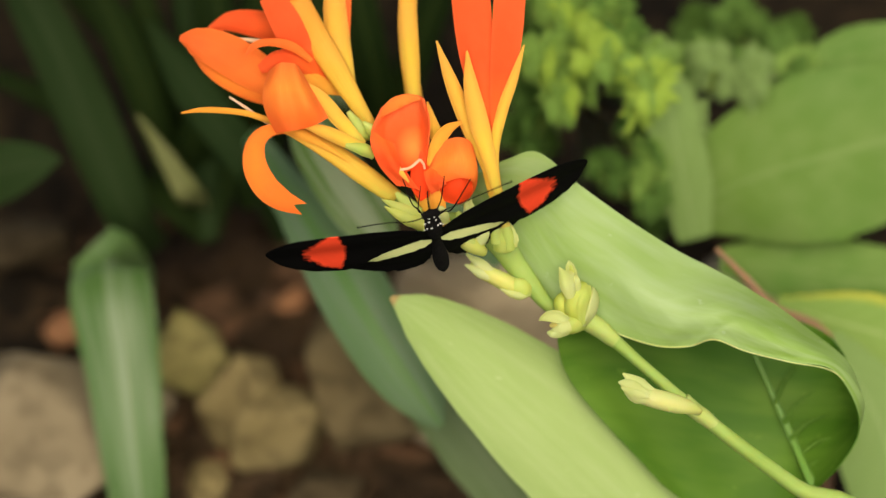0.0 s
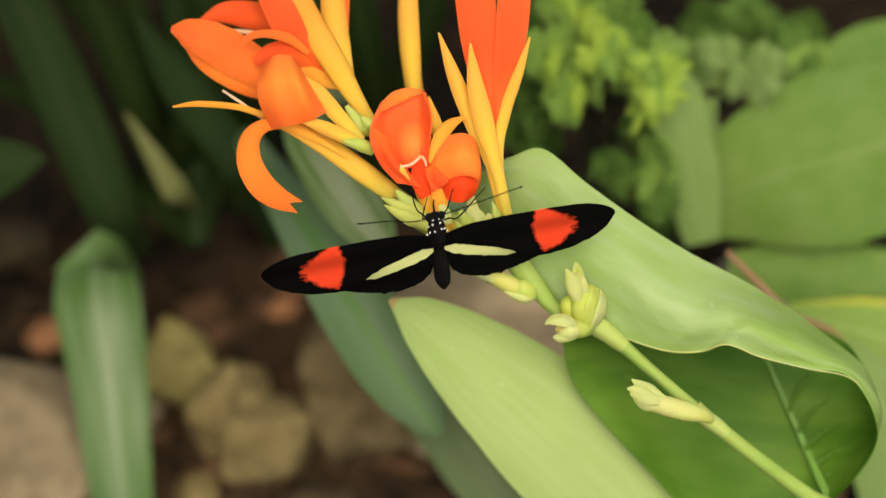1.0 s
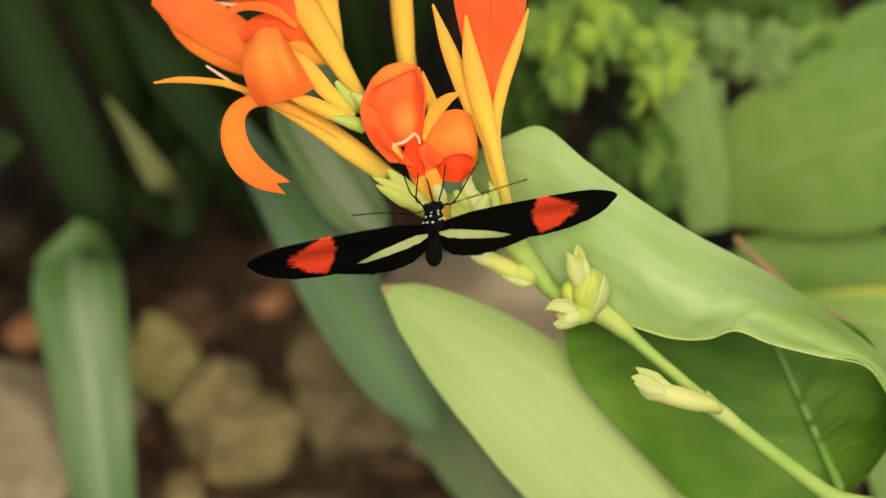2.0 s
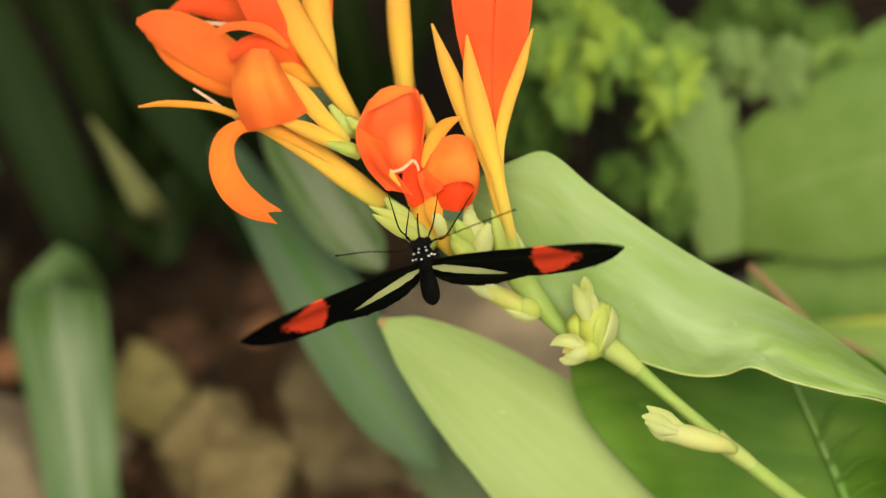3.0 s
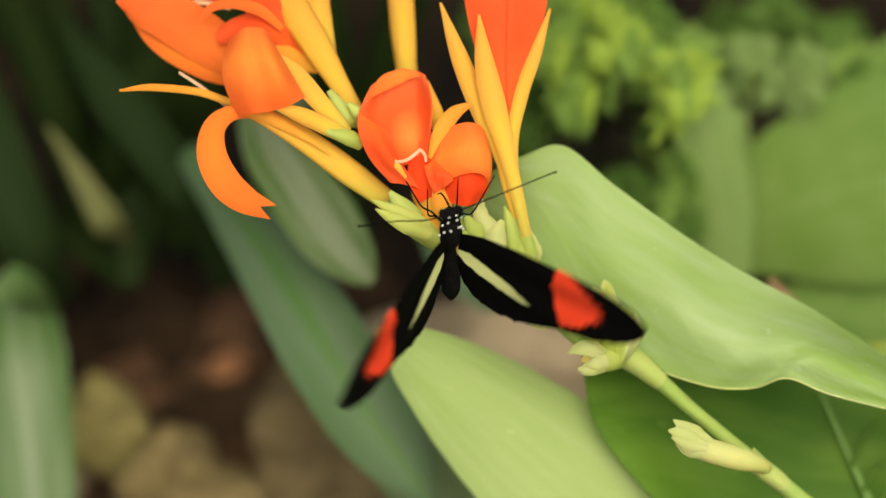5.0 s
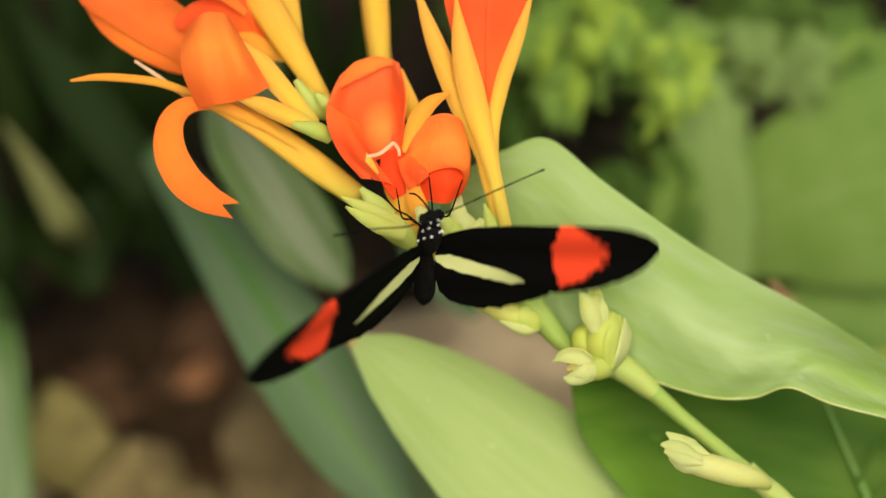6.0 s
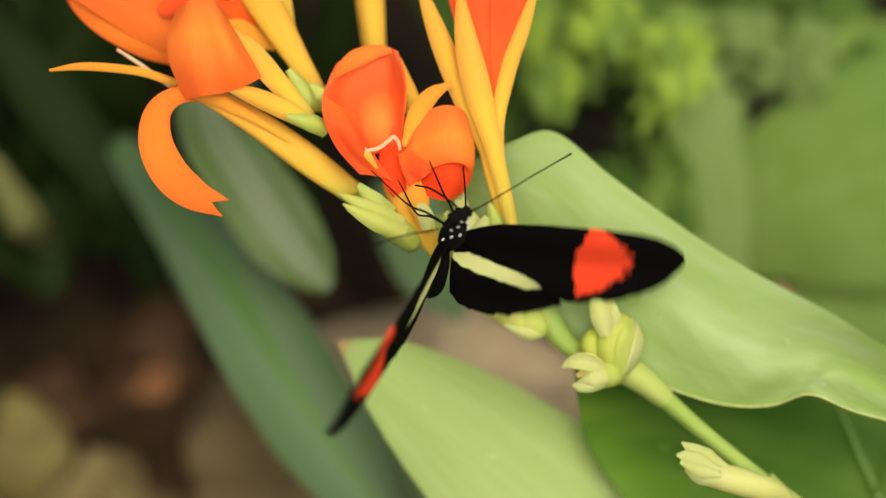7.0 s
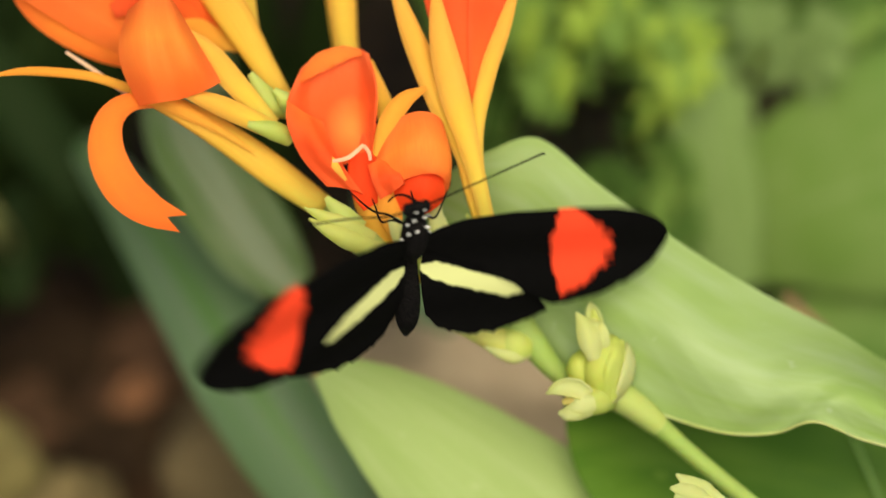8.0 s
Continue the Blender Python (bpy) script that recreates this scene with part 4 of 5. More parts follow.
part("anther", blade([(2.82, -1.14, -0.13), (2.82, -0.98, -0.08), (2.79, -0.82, -0.11)], [0.05, 0.06, 0.02], 0.3, 0.02, 12, 6), BUD_YELLOW, pod, "yellow anther between the sepals")
part("bract", sheet([[(3.25, -1.27, -0.25), (3.23, -1.41, -0.13), (3.17, -1.64, -0.05), (3.10, -1.87, -0.07), (2.99, -2.13, -0.21)], [(3.31, -1.34, -0.31), (3.30, -1.49, -0.19), (3.23, -1.71, -0.11), (3.14, -1.91, -0.11), (3.00, -2.14, -0.23)],
                     [(3.36, -1.42, -0.45), (3.38, -1.56, -0.37), (3.33, -1.78, -0.31), (3.21, -1.96, -0.29), (3.03, -2.15, -0.31)], [(3.35, -1.45, -0.65), (3.37, -1.60, -0.63), (3.32, -1.80, -0.57), (3.22, -1.98, -0.55), (3.05, -2.15, -0.49)]],
                    0.028, 18, 22, ripple=0.03), CREAM, pod, "cream bract cupped round the capsule")
part("bract", sheet([[(2.79, -1.71, -0.11), (2.84, -1.85, -0.09), (2.98, -2.09, -0.19)], [(2.90, -1.39, -0.03), (2.94, -1.69, 0.07), (3.01, -2.09, -0.15)], [(3.04, -1.25, -0.09), (3.10, -1.54, 0.03), (3.05, -2.07, -0.13)], [(3.21, -1.24, -0.21), (3.21, -1.51, -0.11), (3.11, -1.99, -0.15)]],
                    0.026, 20, 18, ripple=0.05), CAPSULE, pod, "yellow green inner bract")
mouth = bud_capsule([(3.04, -2.08, -0.45), (2.87, -2.05, -0.25), (2.73, -2.07, -0.15), (2.60, -2.09, -0.1), (2.50, -2.10, -0.07)], [0.12, 0.20, 0.19, 0.15, 0.12], CALYX,
            [([(2.72, -1.99, 0.05), (2.53, -1.90, 0.13), (2.32, -1.88, 0.11), (2.13, -1.96, 0.03)], [0.10, 0.14, 0.12, 0.01], CREAM, -0.5), ([(2.76, -2.17, 0.03), (2.57, -2.20, 0.13), (2.41, -2.24, 0.11), (2.30, -2.21, 0.03)], [0.10, 0.13, 0.10, 0.03], CREAM, 0.5),
             ([(2.79, -2.08, 0.09), (2.63, -2.12, 0.17), (2.49, -2.16, 0.15), (2.36, -2.18, 0.05)], [0.12, 0.13, 0.09, 0.02], CREAM, 0.4)], label="small green bud with an open cream mouth")
part("anther", blade([(2.57, -2.02, 0.11), (2.46, -2.04, 0.07), (2.36, -2.09, 0.01)], [0.05, 0.065, 0.03], -0.4, 0.03, 12, 8), ANTHER, mouth, "ochre anther in the mouth")

# cream bud with torn tips lower down the stem
torn = bud_capsule([(5.47, -3.88, -0.1), (5.28, -3.79, 0.05), (5.01, -3.72, 0.15), (4.68, -3.63, 0.2), (4.38, -3.55, 0.22), (4.14, -3.48, 0.22), (4.02, -3.43, 0.2)], [0.08, 0.14, 0.19, 0.205, 0.195, 0.17, 0.12], CREAM,
            [([(4.54, -3.43, 0.3), (4.25, -3.31, 0.36), (4.04, -3.19, 0.34), (3.86, -3.06, 0.28)], [0.01, 0.15, 0.12, 0.015], CREAM, 0.5), ([(4.42, -3.49, 0.4), (4.13, -3.37, 0.44), (3.92, -3.28, 0.4), (3.77, -3.24, 0.34)], [0.01, 0.15, 0.12, 0.015], CREAM, 0.5),
             ([(4.41, -3.56, 0.42), (4.13, -3.47, 0.46), (3.97, -3.40, 0.42), (3.82, -3.35, 0.36)], [0.01, 0.15, 0.12, 0.015], CREAM, 0.5), ([(4.44, -3.63, 0.38), (4.20, -3.56, 0.4), (4.04, -3.52, 0.36), (3.90, -3.46, 0.3)], [0.01, 0.15, 0.12, 0.015], CREAM, 0.5)],
            label="cream bud with torn tips")

# calyces round the place where the butterfly feeds: pointed bracts on one side, a cup of cream bracts on the other
bud_capsule([(0.00, -0.14, -0.2), (-0.24, 0.04, 0), (-0.48, 0.20, 0.1), (-0.70, 0.34, 0.1), (-0.86, 0.46, 0.05)], [0.15, 0.2, 0.19, 0.15, 0.06], CALYX,
            [([(-0.20, 0.12, 0.25), (-0.54, 0.30, 0.35), (-0.86, 0.44, 0.34), (-1.13, 0.56, 0.3)], [0.12, 0.13, 0.09, 0.01], BUD_YELLOW, 0.5), ([(-0.15, -0.02, 0.3), (-0.51, 0.12, 0.4), (-0.80, 0.26, 0.4), (-1.07, 0.41, 0.32)], [0.12, 0.15, 0.11, 0.01], BUD_YELLOW, 0.5),
             ([(-0.36, 0.26, 0.2), (-0.60, 0.46, 0.3), (-0.84, 0.70, 0.24)], [0.14, 0.14, 0.04], CALYX, 0.4)], label="pale green bud with pointed bracts")
bud_capsule([(0.90, -0.48, -0.2), (0.86, -0.33, 0), (0.90, -0.16, 0.05), (0.96, 0.02, 0), (1.00, 0.18, -0.1)], [0.08, 0.17, 0.20, 0.16, 0.03], CREAM,
            [([(0.81, -0.46, 0.2), (0.89, -0.23, 0.3), (0.95, 0.02, 0.28), (1.03, 0.24, 0.18)], [0.10, 0.20, 0.18, 0.04], CREAM, 0.5), ([(0.96, -0.30, 0), (0.84, 0.02, 0.16), (0.70, 0.26, 0.14), (0.60, 0.50, 0.06)], [0.10, 0.20, 0.16, 0.02], CREAM, 0.45)], label="pale cream bud with broad bracts")
focus_bud = canna.children[-1]
shift = spot(0.6, 0.2, 0.8) - BASE["canna_plant"]
focus_bud.data.transform(Matrix.Translation(-shift))
focus_bud.location = shift
for piece in focus_bud.children:
    piece.data.transform(Matrix.Translation(-shift))
cup = bud_capsule([(0.98, -0.54, -0.1), (0.80, -0.42, 0.12), (0.63, -0.30, 0.2), (0.47, -0.16, 0.2), (0.36, -0.02, 0.1)], [0.10, 0.17, 0.19, 0.16, 0.06], BUD_YELLOW,
            [([(0.85, -0.42, 0.28), (0.69, -0.30, 0.38), (0.51, -0.14, 0.36), (0.35, 0.08, 0.2)], [0.06, 0.14, 0.14, 0.02], CALYX, 0.5), ([(0.74, -0.18, 0.1), (0.59, 0.06, 0.25), (0.43, 0.30, 0.22)], [0.10, 0.16, 0.04], CALYX, 0.5),
             ([(0.88, -0.08, -0.1), (0.74, 0.20, 0.05), (0.68, 0.46, 0.02), (0.72, 0.60, -0.05)], [0.08, 0.12, 0.10, 0.02], CREAM, 0.4)], label="yellow green cup under the bloom")
bud_capsule([(1.39, -0.48, -0.3), (1.39, -0.24, -0.2), (1.31, 0.02, -0.2), (1.23, 0.26, -0.2), (1.17, 0.42, -0.2)], [0.22, 0.22, 0.17, 0.13, 0.08], CALYX,
            [([(1.54, -0.52, -0.05), (1.48, -0.18, 0.05), (1.36, 0.18, 0.02), (1.24, 0.56, -0.08)], [0.10, 0.13, 0.09, 0.01], CALYX, 0.5), ([(1.62, -0.44, -0.1), (1.64, -0.26, 0), (1.58, -0.08, -0.04), (1.50, 0.10, -0.1)], [0.05, 0.07, 0.05, 0.01], CREAM, 0.4),
             ([(1.24, -0.38, 0), (1.20, 0.02, 0.08), (1.14, 0.30, 0.05), (1.08, 0.48, -0.02)], [0.10, 0.12, 0.08, 0.01], CALYX, 0.5)], label="green sheath at the foot of the closed flower")
part("bract", blade([(0.19, 0.04, 0.2), (0.13, 0.26, 0.3), (-0.00, 0.50, 0.25)], [0.1, 0.12, 0.03], 0.4, 0.025, 14, 6), CREAM, canna, "pale cream bract")


def flower(tube_spine, tube_radii, material, pieces, label=""):
    f = part("flower", tube(tube_spine, tube_radii, 28, 16, flat=0.6, ribs=0.05), material, canna, label)
    for name, spine, widths, mt, kw in pieces:
        if widths is None:
            part(name, sheet(spine, 0.03, 24, 16, lengthwise=True, **kw), mt, f)
        else:
            part(name, blade(spine, widths, **kw), mt, f)
    return f


# wide open bloom with a curled lip
bloom = flower([(-0.85, 0.59, -0.4), (-1.53, 1.08, -0.3), (-2.21, 1.56, -0.2), (-2.89, 1.95, -0.1), (-3.33, 2.10, 0)], [0.17, 0.22, 0.2, 0.15, 0.08], TUBE, [
    ("petaloid", [(-1.80, 1.33, -0.08), (-2.24, 1.63, -0.02), (-2.73, 1.89, 0.03), (-3.12, 2.05, 0.06), (-3.46, 2.16, 0.08)], [0.005, 0.06, 0.10, 0.11, 0.08], AMBER, dict(cup=0.4, seed=21)),
    ("petal", [(-2.91, 2.69, -0.9), (-3.85, 3.30, -0.65), (-4.50, 3.68, -0.5), (-5.06, 3.90, -0.5), (-5.38, 3.97, -0.6)], [0.3, 0.44, 0.43, 0.31, 0.06], ORANGE, dict(cup=0.3, seed=1, wave=0.05, crease=0.1)),
    ("petal", [[(-3.47, 3.23, 0.2), (-3.59, 2.81, 0.3), (-3.55, 2.42, 0.3), (-3.33, 1.96, 0.1)], [(-3.24, 3.39, 0.42), (-3.30, 2.92, 0.56), (-3.22, 2.41, 0.56), (-3.02, 1.99, 0.36)],
               [(-3.10, 3.40, 0.40), (-3.06, 2.91, 0.51), (-2.94, 2.42, 0.51), (-2.75, 2.04, 0.32)], [(-2.94, 3.38, 0.40), (-2.80, 2.90, 0.58), (-2.62, 2.47, 0.58), (-2.46, 2.14, 0.36)], [(-2.86, 3.32, 0.2), (-2.60, 2.87, 0.3), (-2.40, 2.53, 0.3), (-2.24, 2.26, 0.25)]], None, FOLDED, dict(ripple=0.06)),
    ("petal", [(-3.40, 2.66, -0.95), (-3.85, 2.86, -0.85), (-4.40, 3.18, -0.8), (-4.80, 3.46, -0.78), (-5.16, 3.76, -0.78)], [0.14, 0.24, 0.28, 0.22, 0.04], WARM, dict(cup=0.3, seed=16)),
    ("petal", [(-3.12, 2.39, -0.4), (-3.37, 2.52, -0.3), (-3.52, 2.63, -0.3)], [0.2, 0.2, 0.1], ORANGE, dict(cup=0.3, seed=17)),
    ("petal", [(-2.89, 2.01, -0.1), (-3.44, 2.01, 0.1), (-3.74, 1.75, 0.2), (-3.77, 1.29, 0.3), (-3.55, 0.84, 0.3), (-3.21, 0.56, 0.2), (-2.86, 0.41, 0.1)], [0.06, 0.13, 0.2, 0.26, 0.28, 0.24, 0.13], WARM, dict(cup=0.22, seed=3, notch=0.25, n=32)),
    ("petal", [(-2.81, 4.08, -1.2), (-3.61, 4.25, -1.2), (-4.30, 4.34, -1.2), (-4.80, 4.18, -1.2)], [0.3, 0.32, 0.24, 0.05], RED, dict(cup=0.4, seed=4)),
    ("petal", [(-2.17, 2.97, -0.8), (-2.58, 3.58, -0.5), (-2.99, 4.21, -0.5), (-3.47, 4.90, -0.6)], [0.14, 0.42, 0.46, 0.3], RED, dict(cup=0.22, seed=5)),
    ("petal", [(-2.34, 3.19, -0.7), (-2.90, 3.47, -0.45), (-3.35, 3.47, -0.5), (-3.70, 3.30, -0.6)], [0.2, 0.26, 0.22, 0.1], RED, dict(cup=0.3, seed=15)),
    ("petaloid", [(-2.61, 3.47, -0.4), (-3.00, 3.76, -0.2), (-3.45, 3.85, -0.1), (-3.79, 3.78, -0.1), (-3.97, 3.58, -0.1)], [0.05, 0.1, 0.08, 0.07, 0.02], ORANGE, dict(cup=0.3)),
    ("stamen", [(-3.48, 3.86, -0.8), (-3.82, 3.91, -0.7), (-4.14, 3.95, -0.7)], [0.04, 0.04, 0.02], STAMEN, dict(cup=0.3)),
    ("sepal", [(-3.46, 2.21, -0.2), (-4.02, 2.38, -0.1), (-4.80, 2.44, 0), (-5.31, 2.38, 0)], [0.06, 0.06, 0.055, 0.01], AMBER, dict(cup=0.4)),
    ("stamen", [(-3.35, 2.02, -0.4), (-3.91, 2.44, -0.3), (-4.33, 2.72, -0.3)], [0.02, 0.025, 0.015], STAMEN, dict(cup=0.3)),
    ("sepal", [(-1.53, 1.70, 0), (-1.97, 2.17, 0.15), (-2.40, 2.65, 0.2), (-2.80, 3.02, 0.2)], [0.1, 0.16, 0.17, 0.03], YELLOW, dict(cup=0.4)),
    ("sepal", [(-1.41, 1.56, 0.1), (-1.86, 1.77, 0.25), (-2.31, 1.97, 0.3), (-2.76, 2.12, 0.3)], [0.12, 0.15, 0.14, 0.04], YELLOW, dict(cup=0.5)),
    ("calyx", [(-1.27, 1.49, 0.15), (-1.52, 1.60, 0.3), (-1.88, 1.69, 0.3)], [0.12, 0.14, 0.04], CALYX, dict(cup=0.6)),
], "orange canna flower with a curled lip")
# second bloom rising behind it
flower([(-1.25, 1.88, -0.6), (-1.65, 2.53, -0.5), (-2.08, 3.24, -0.5), (-2.50, 3.93, -0.6), (-2.96, 4.79, -0.7)], [0.12, 0.17, 0.25, 0.27, 0.26], TUBE, [
    ("sepal", [(-1.80, 2.75, -0.62), (-2.00, 3.54, -0.7), (-2.11, 4.22, -0.7), (-2.17, 5.25, -0.8)], [0.14, 0.26, 0.28, 0.22], YELLOW, dict(cup=0.5)),
    ("petal", [(-1.89, 3.20, -0.9), (-1.95, 4.00, -0.9), (-1.93, 5.26, -0.9)], [0.05, 0.14, 0.16], ORANGE, dict(cup=0.3)),
    ("petal", [(-2.00, 2.80, -0.7), (-2.45, 2.99, -0.6), (-2.96, 3.30, -0.6)], [0.06, 0.18, 0.08], AMBER, dict(cup=0.3)),
    ("calyx", [(-1.30, 1.90, -0.2), (-1.55, 2.01, 0), (-1.84, 2.40, 0)], [0.14, 0.17, 0.04], CALYX, dict(cup=0.6)),
    ("calyx", [(-1.24, 1.81, -0.1), (-1.35, 2.01, 0.1), (-1.52, 2.17, 0.1)], [0.1, 0.12, 0.03], CALYX, dict(cup=0.6)),
], "orange yellow canna flower tube")
# slim bloom seen from behind
flower([(-0.17, 1.16, -1.4), (-0.38, 1.96, -1.4), (-0.51, 2.88, -1.4), (-0.61, 3.68, -1.4), (-0.63, 4.49, -1.4), (-0.54, 5.52, -1.4)], [0.17, 0.19, 0.18, 0.19, 0.2, 0.18], YELLOW, [
    ("sepal", [(-0.43, 2.30, -1.15), (-0.54, 3.44, -1.1), (-0.61, 4.59, -1.1), (-0.56, 5.62, -1.1)], [0.1, 0.2, 0.21, 0.14], YELLOW, dict(cup=0.5))], "slim yellow canna flower tube")
# the bloom on which the butterfly feeds
flower([(0.70, -0.46, -0.3), (0.34, -0.18, -0.25), (0.02, 0.20, -0.1), (-0.22, 0.66, 0), (-0.32, 1.00, 0)], [0.13, 0.17, 0.2, 0.24, 0.18], TUBE, [
    ("petal", [[(-1.14, 2.46, 0), (-1.33, 2.04, 0.1), (-1.30, 1.61, 0.2), (-1.05, 1.22, 0.25)], [(-0.88, 2.67, 0), (-0.94, 2.15, -0.15), (-0.85, 1.62, -0.1), (-0.71, 1.13, 0.1)],
               [(-0.45, 2.74, 0), (-0.42, 2.21, -0.2), (-0.40, 1.75, -0.1), (-0.39, 1.22, 0.1)], [(-0.24, 2.65, 0.1), (-0.14, 2.19, 0.2), (-0.16, 1.75, 0.2), (-0.21, 1.27, 0.2)]], None, THROAT, dict(ripple=0.12)),
    ("petal", [(-0.30, 2.66, 0.06), (-0.58, 2.66, 0.05), (-0.90, 2.53, 0.06), (-1.18, 2.28, 0.08)], [0.03, 0.10, 0.13, 0.04], FOLDED, dict(cup=0.2, seed=18, wave=0.05)),
    ("petal", [[(-1.35, 2.01, 0.2), (-1.35, 1.69, 0.35), (-1.16, 1.24, 0.35), (-0.82, 0.85, 0.3)], [(-1.09, 1.82, 0.3), (-0.98, 1.48, 0.5), (-0.80, 1.14, 0.5), (-0.53, 0.81, 0.35)],
               [(-0.87, 1.71, 0.2), (-0.75, 1.41, 0.3), (-0.60, 1.10, 0.35), (-0.34, 0.74, 0.3)]], None, RED, dict(ripple=0.05)),
    ("petal", [[(-0.10, 1.44, 0.1), (-0.14, 1.15, 0.18), (-0.10, 0.84, 0.2), (0.01, 0.63, 0.15)], [(0.10, 1.72, 0.3), (0.09, 1.37, 0.42), (0.11, 1.05, 0.46), (0.12, 0.87, 0.44)], [(0.42, 1.84, 0.38), (0.48, 1.48, 0.56), (0.49, 1.14, 0.6), (0.51, 1.00, 0.58)],
               [(0.69, 1.76, 0.3), (0.80, 1.35, 0.44), (0.80, 1.03, 0.46), (0.75, 0.90, 0.44)], [(0.80, 1.49, 0.05), (0.85, 1.15, 0.15), (0.82, 0.84, 0.2), (0.71, 0.62, 0.15)]], None, FOLDED, dict(ripple=0.10)),
    ("petal", [[(-0.01, 0.88, 0.12), (0.01, 0.72, 0.2), (0.12, 0.56, 0.2)], [(0.16, 0.92, 0.36), (0.23, 0.73, 0.38), (0.27, 0.49, 0.3)], [(0.51, 1.03, 0.48), (0.51, 0.74, 0.46), (0.48, 0.47, 0.34)],
               [(0.74, 0.94, 0.36), (0.75, 0.74, 0.3), (0.68, 0.59, 0.2)]], None, DEEP, dict(ripple=0.03)),
    ("petal", [[(-0.26, 1.13, 0.25), (-0.21, 0.92, 0.35), (-0.10, 0.67, 0.3)], [(-0.06, 1.21, 0.3), (-0.01, 0.96, 0.45), (0.06, 0.76, 0.4)], [(0.12, 1.12, 0.35), (0.17, 0.97, 0.5), (0.21, 0.87, 0.5)]], None, RED, dict(ripple=0.04)),
    ("petal", [(-0.00, 1.13, -0.1), (-0.17, 1.35, 0.1), (-0.19, 1.70, 0)], [0.2, 0.22, 0.1], RED, dict(cup=0.3, seed=11)),
    ("petal", [(-0.15, 0.62, 0.15), (-0.28, 0.90, 0.2), (-0.37, 1.30, 0.12)], [0.22, 0.27, 0.16], DEEP, dict(cup=-0.4, seed=12)),
    ("petaloid", [(-0.11, 1.24, 0.2), (0.01, 1.69, 0.35), (0.23, 2.00, 0.35), (0.53, 2.17, 0.3)], [0.1, 0.14, 0.12, 0.02], AMBER, dict(cup=0.4)),
    ("sepal", [(0.11, 1.59, -0.3), (-0.06, 2.10, -0.25), (-0.19, 2.60, -0.3)], [0.15, 0.12, 0.01], YELLOW, dict(cup=0.4)),
    ("sepal", [(0.10, 0.10, 0.14), (0.04, 0.46, 0.28), (-0.02, 0.78, 0.3)], [0.05, 0.17, 0.12], AMBER, dict(cup=0.4)),
    ("stamen", [(-0.75, 1.17, 0.5), (-0.54, 1.22, 0.52), (-0.33, 1.39, 0.5)], [0.018, 0.024, 0.02], STAMEN, dict(cup=0.3)),
    ("stamen", [(-0.33, 1.38, 0.5), (-0.26, 1.29, 0.45), (-0.24, 1.19, 0.4)], [0.022, 0.02, 0.015], STAMEN, dict(cup=0.3)),
    ("stamen", [(-0.81, 1.26, 0.44), (-0.72, 1.12, 0.5), (-0.57, 0.92, 0.42)], [0.025, 0.05, 0.012], YELLOW, dict(cup=0.3)),
], "red orange canna flower in full bloom")
# closed red bloom with three yellow sepals
flower([(1.55, -0.28, -0.2), (1.36, 0.17, -0.1), (1.16, 0.90, 0), (1.05, 1.64, 0), (1.01, 2.26, -0.1)], [0.09, 0.11, 0.15, 0.18, 0.16], YELLOW, [
    ("petal", [(1.10, 1.90, 0), (0.94, 2.82, 0.1), (0.81, 3.84, 0.1), (0.69, 5.20, 0)], [0.08, 0.27, 0.4, 0.44], RED, dict(cup=0.3, seed=13)),
    ("petal", [(1.19, 1.90, 0.05), (1.30, 2.82, 0.15), (1.46, 3.83, 0.15), (1.57, 5.19, 0.1)], [0.05, 0.2, 0.33, 0.34], RED, dict(cup=0.22, seed=14)),
    ("sepal", [(1.38, 0.14, 0), (1.03, 1.30, 0.1), (0.69, 2.09, 0.1), (0.32, 2.99, 0.1), (0.01, 3.86, 0.1)], [0.04, 0.13, 0.19, 0.15, 0.01], YELLOW, dict(cup=0.45)),
    ("sepal", [(1.45, -0.02, 0.08), (1.14, 1.24, 0.25), (0.90, 2.11, 0.33), (0.73, 2.87, 0.35), (0.64, 3.64, 0.3)], [0.08, 0.14, 0.22, 0.17, 0.01], YELLOW, dict(cup=0.45)),
    ("sepal", [(1.41, 0.11, 0), (1.21, 1.41, 0.12), (1.35, 2.31, 0.2), (1.60, 3.04, 0.2), (1.83, 3.76, 0.2)], [0.03, 0.09, 0.12, 0.1, 0.01], YELLOW, dict(cup=0.4)),
], "closed red canna flower with yellow sepals")


# ---- the butterfly; its own space in metres: x to its right, y ahead, z up from its back ----
def mm(x, y, z=0.0):
    return Vector((x, y, z)) * 0.001


def own_tube(pts, radii, n=12, sides=8):
    return tube(pts, [r * 0.1 for r in radii], n, sides, place=mm)


def ball(c, r, squash=(1, 1, 1), sub=2):
    bm = bmesh.new()
    bmesh.ops.create_icosphere(bm, subdivisions=sub, radius=1.0)
    for v in bm.verts:
        v.co = mm(*(ci + r * si * vi for ci, si, vi in zip(c, squash, v.co)))
    return bm


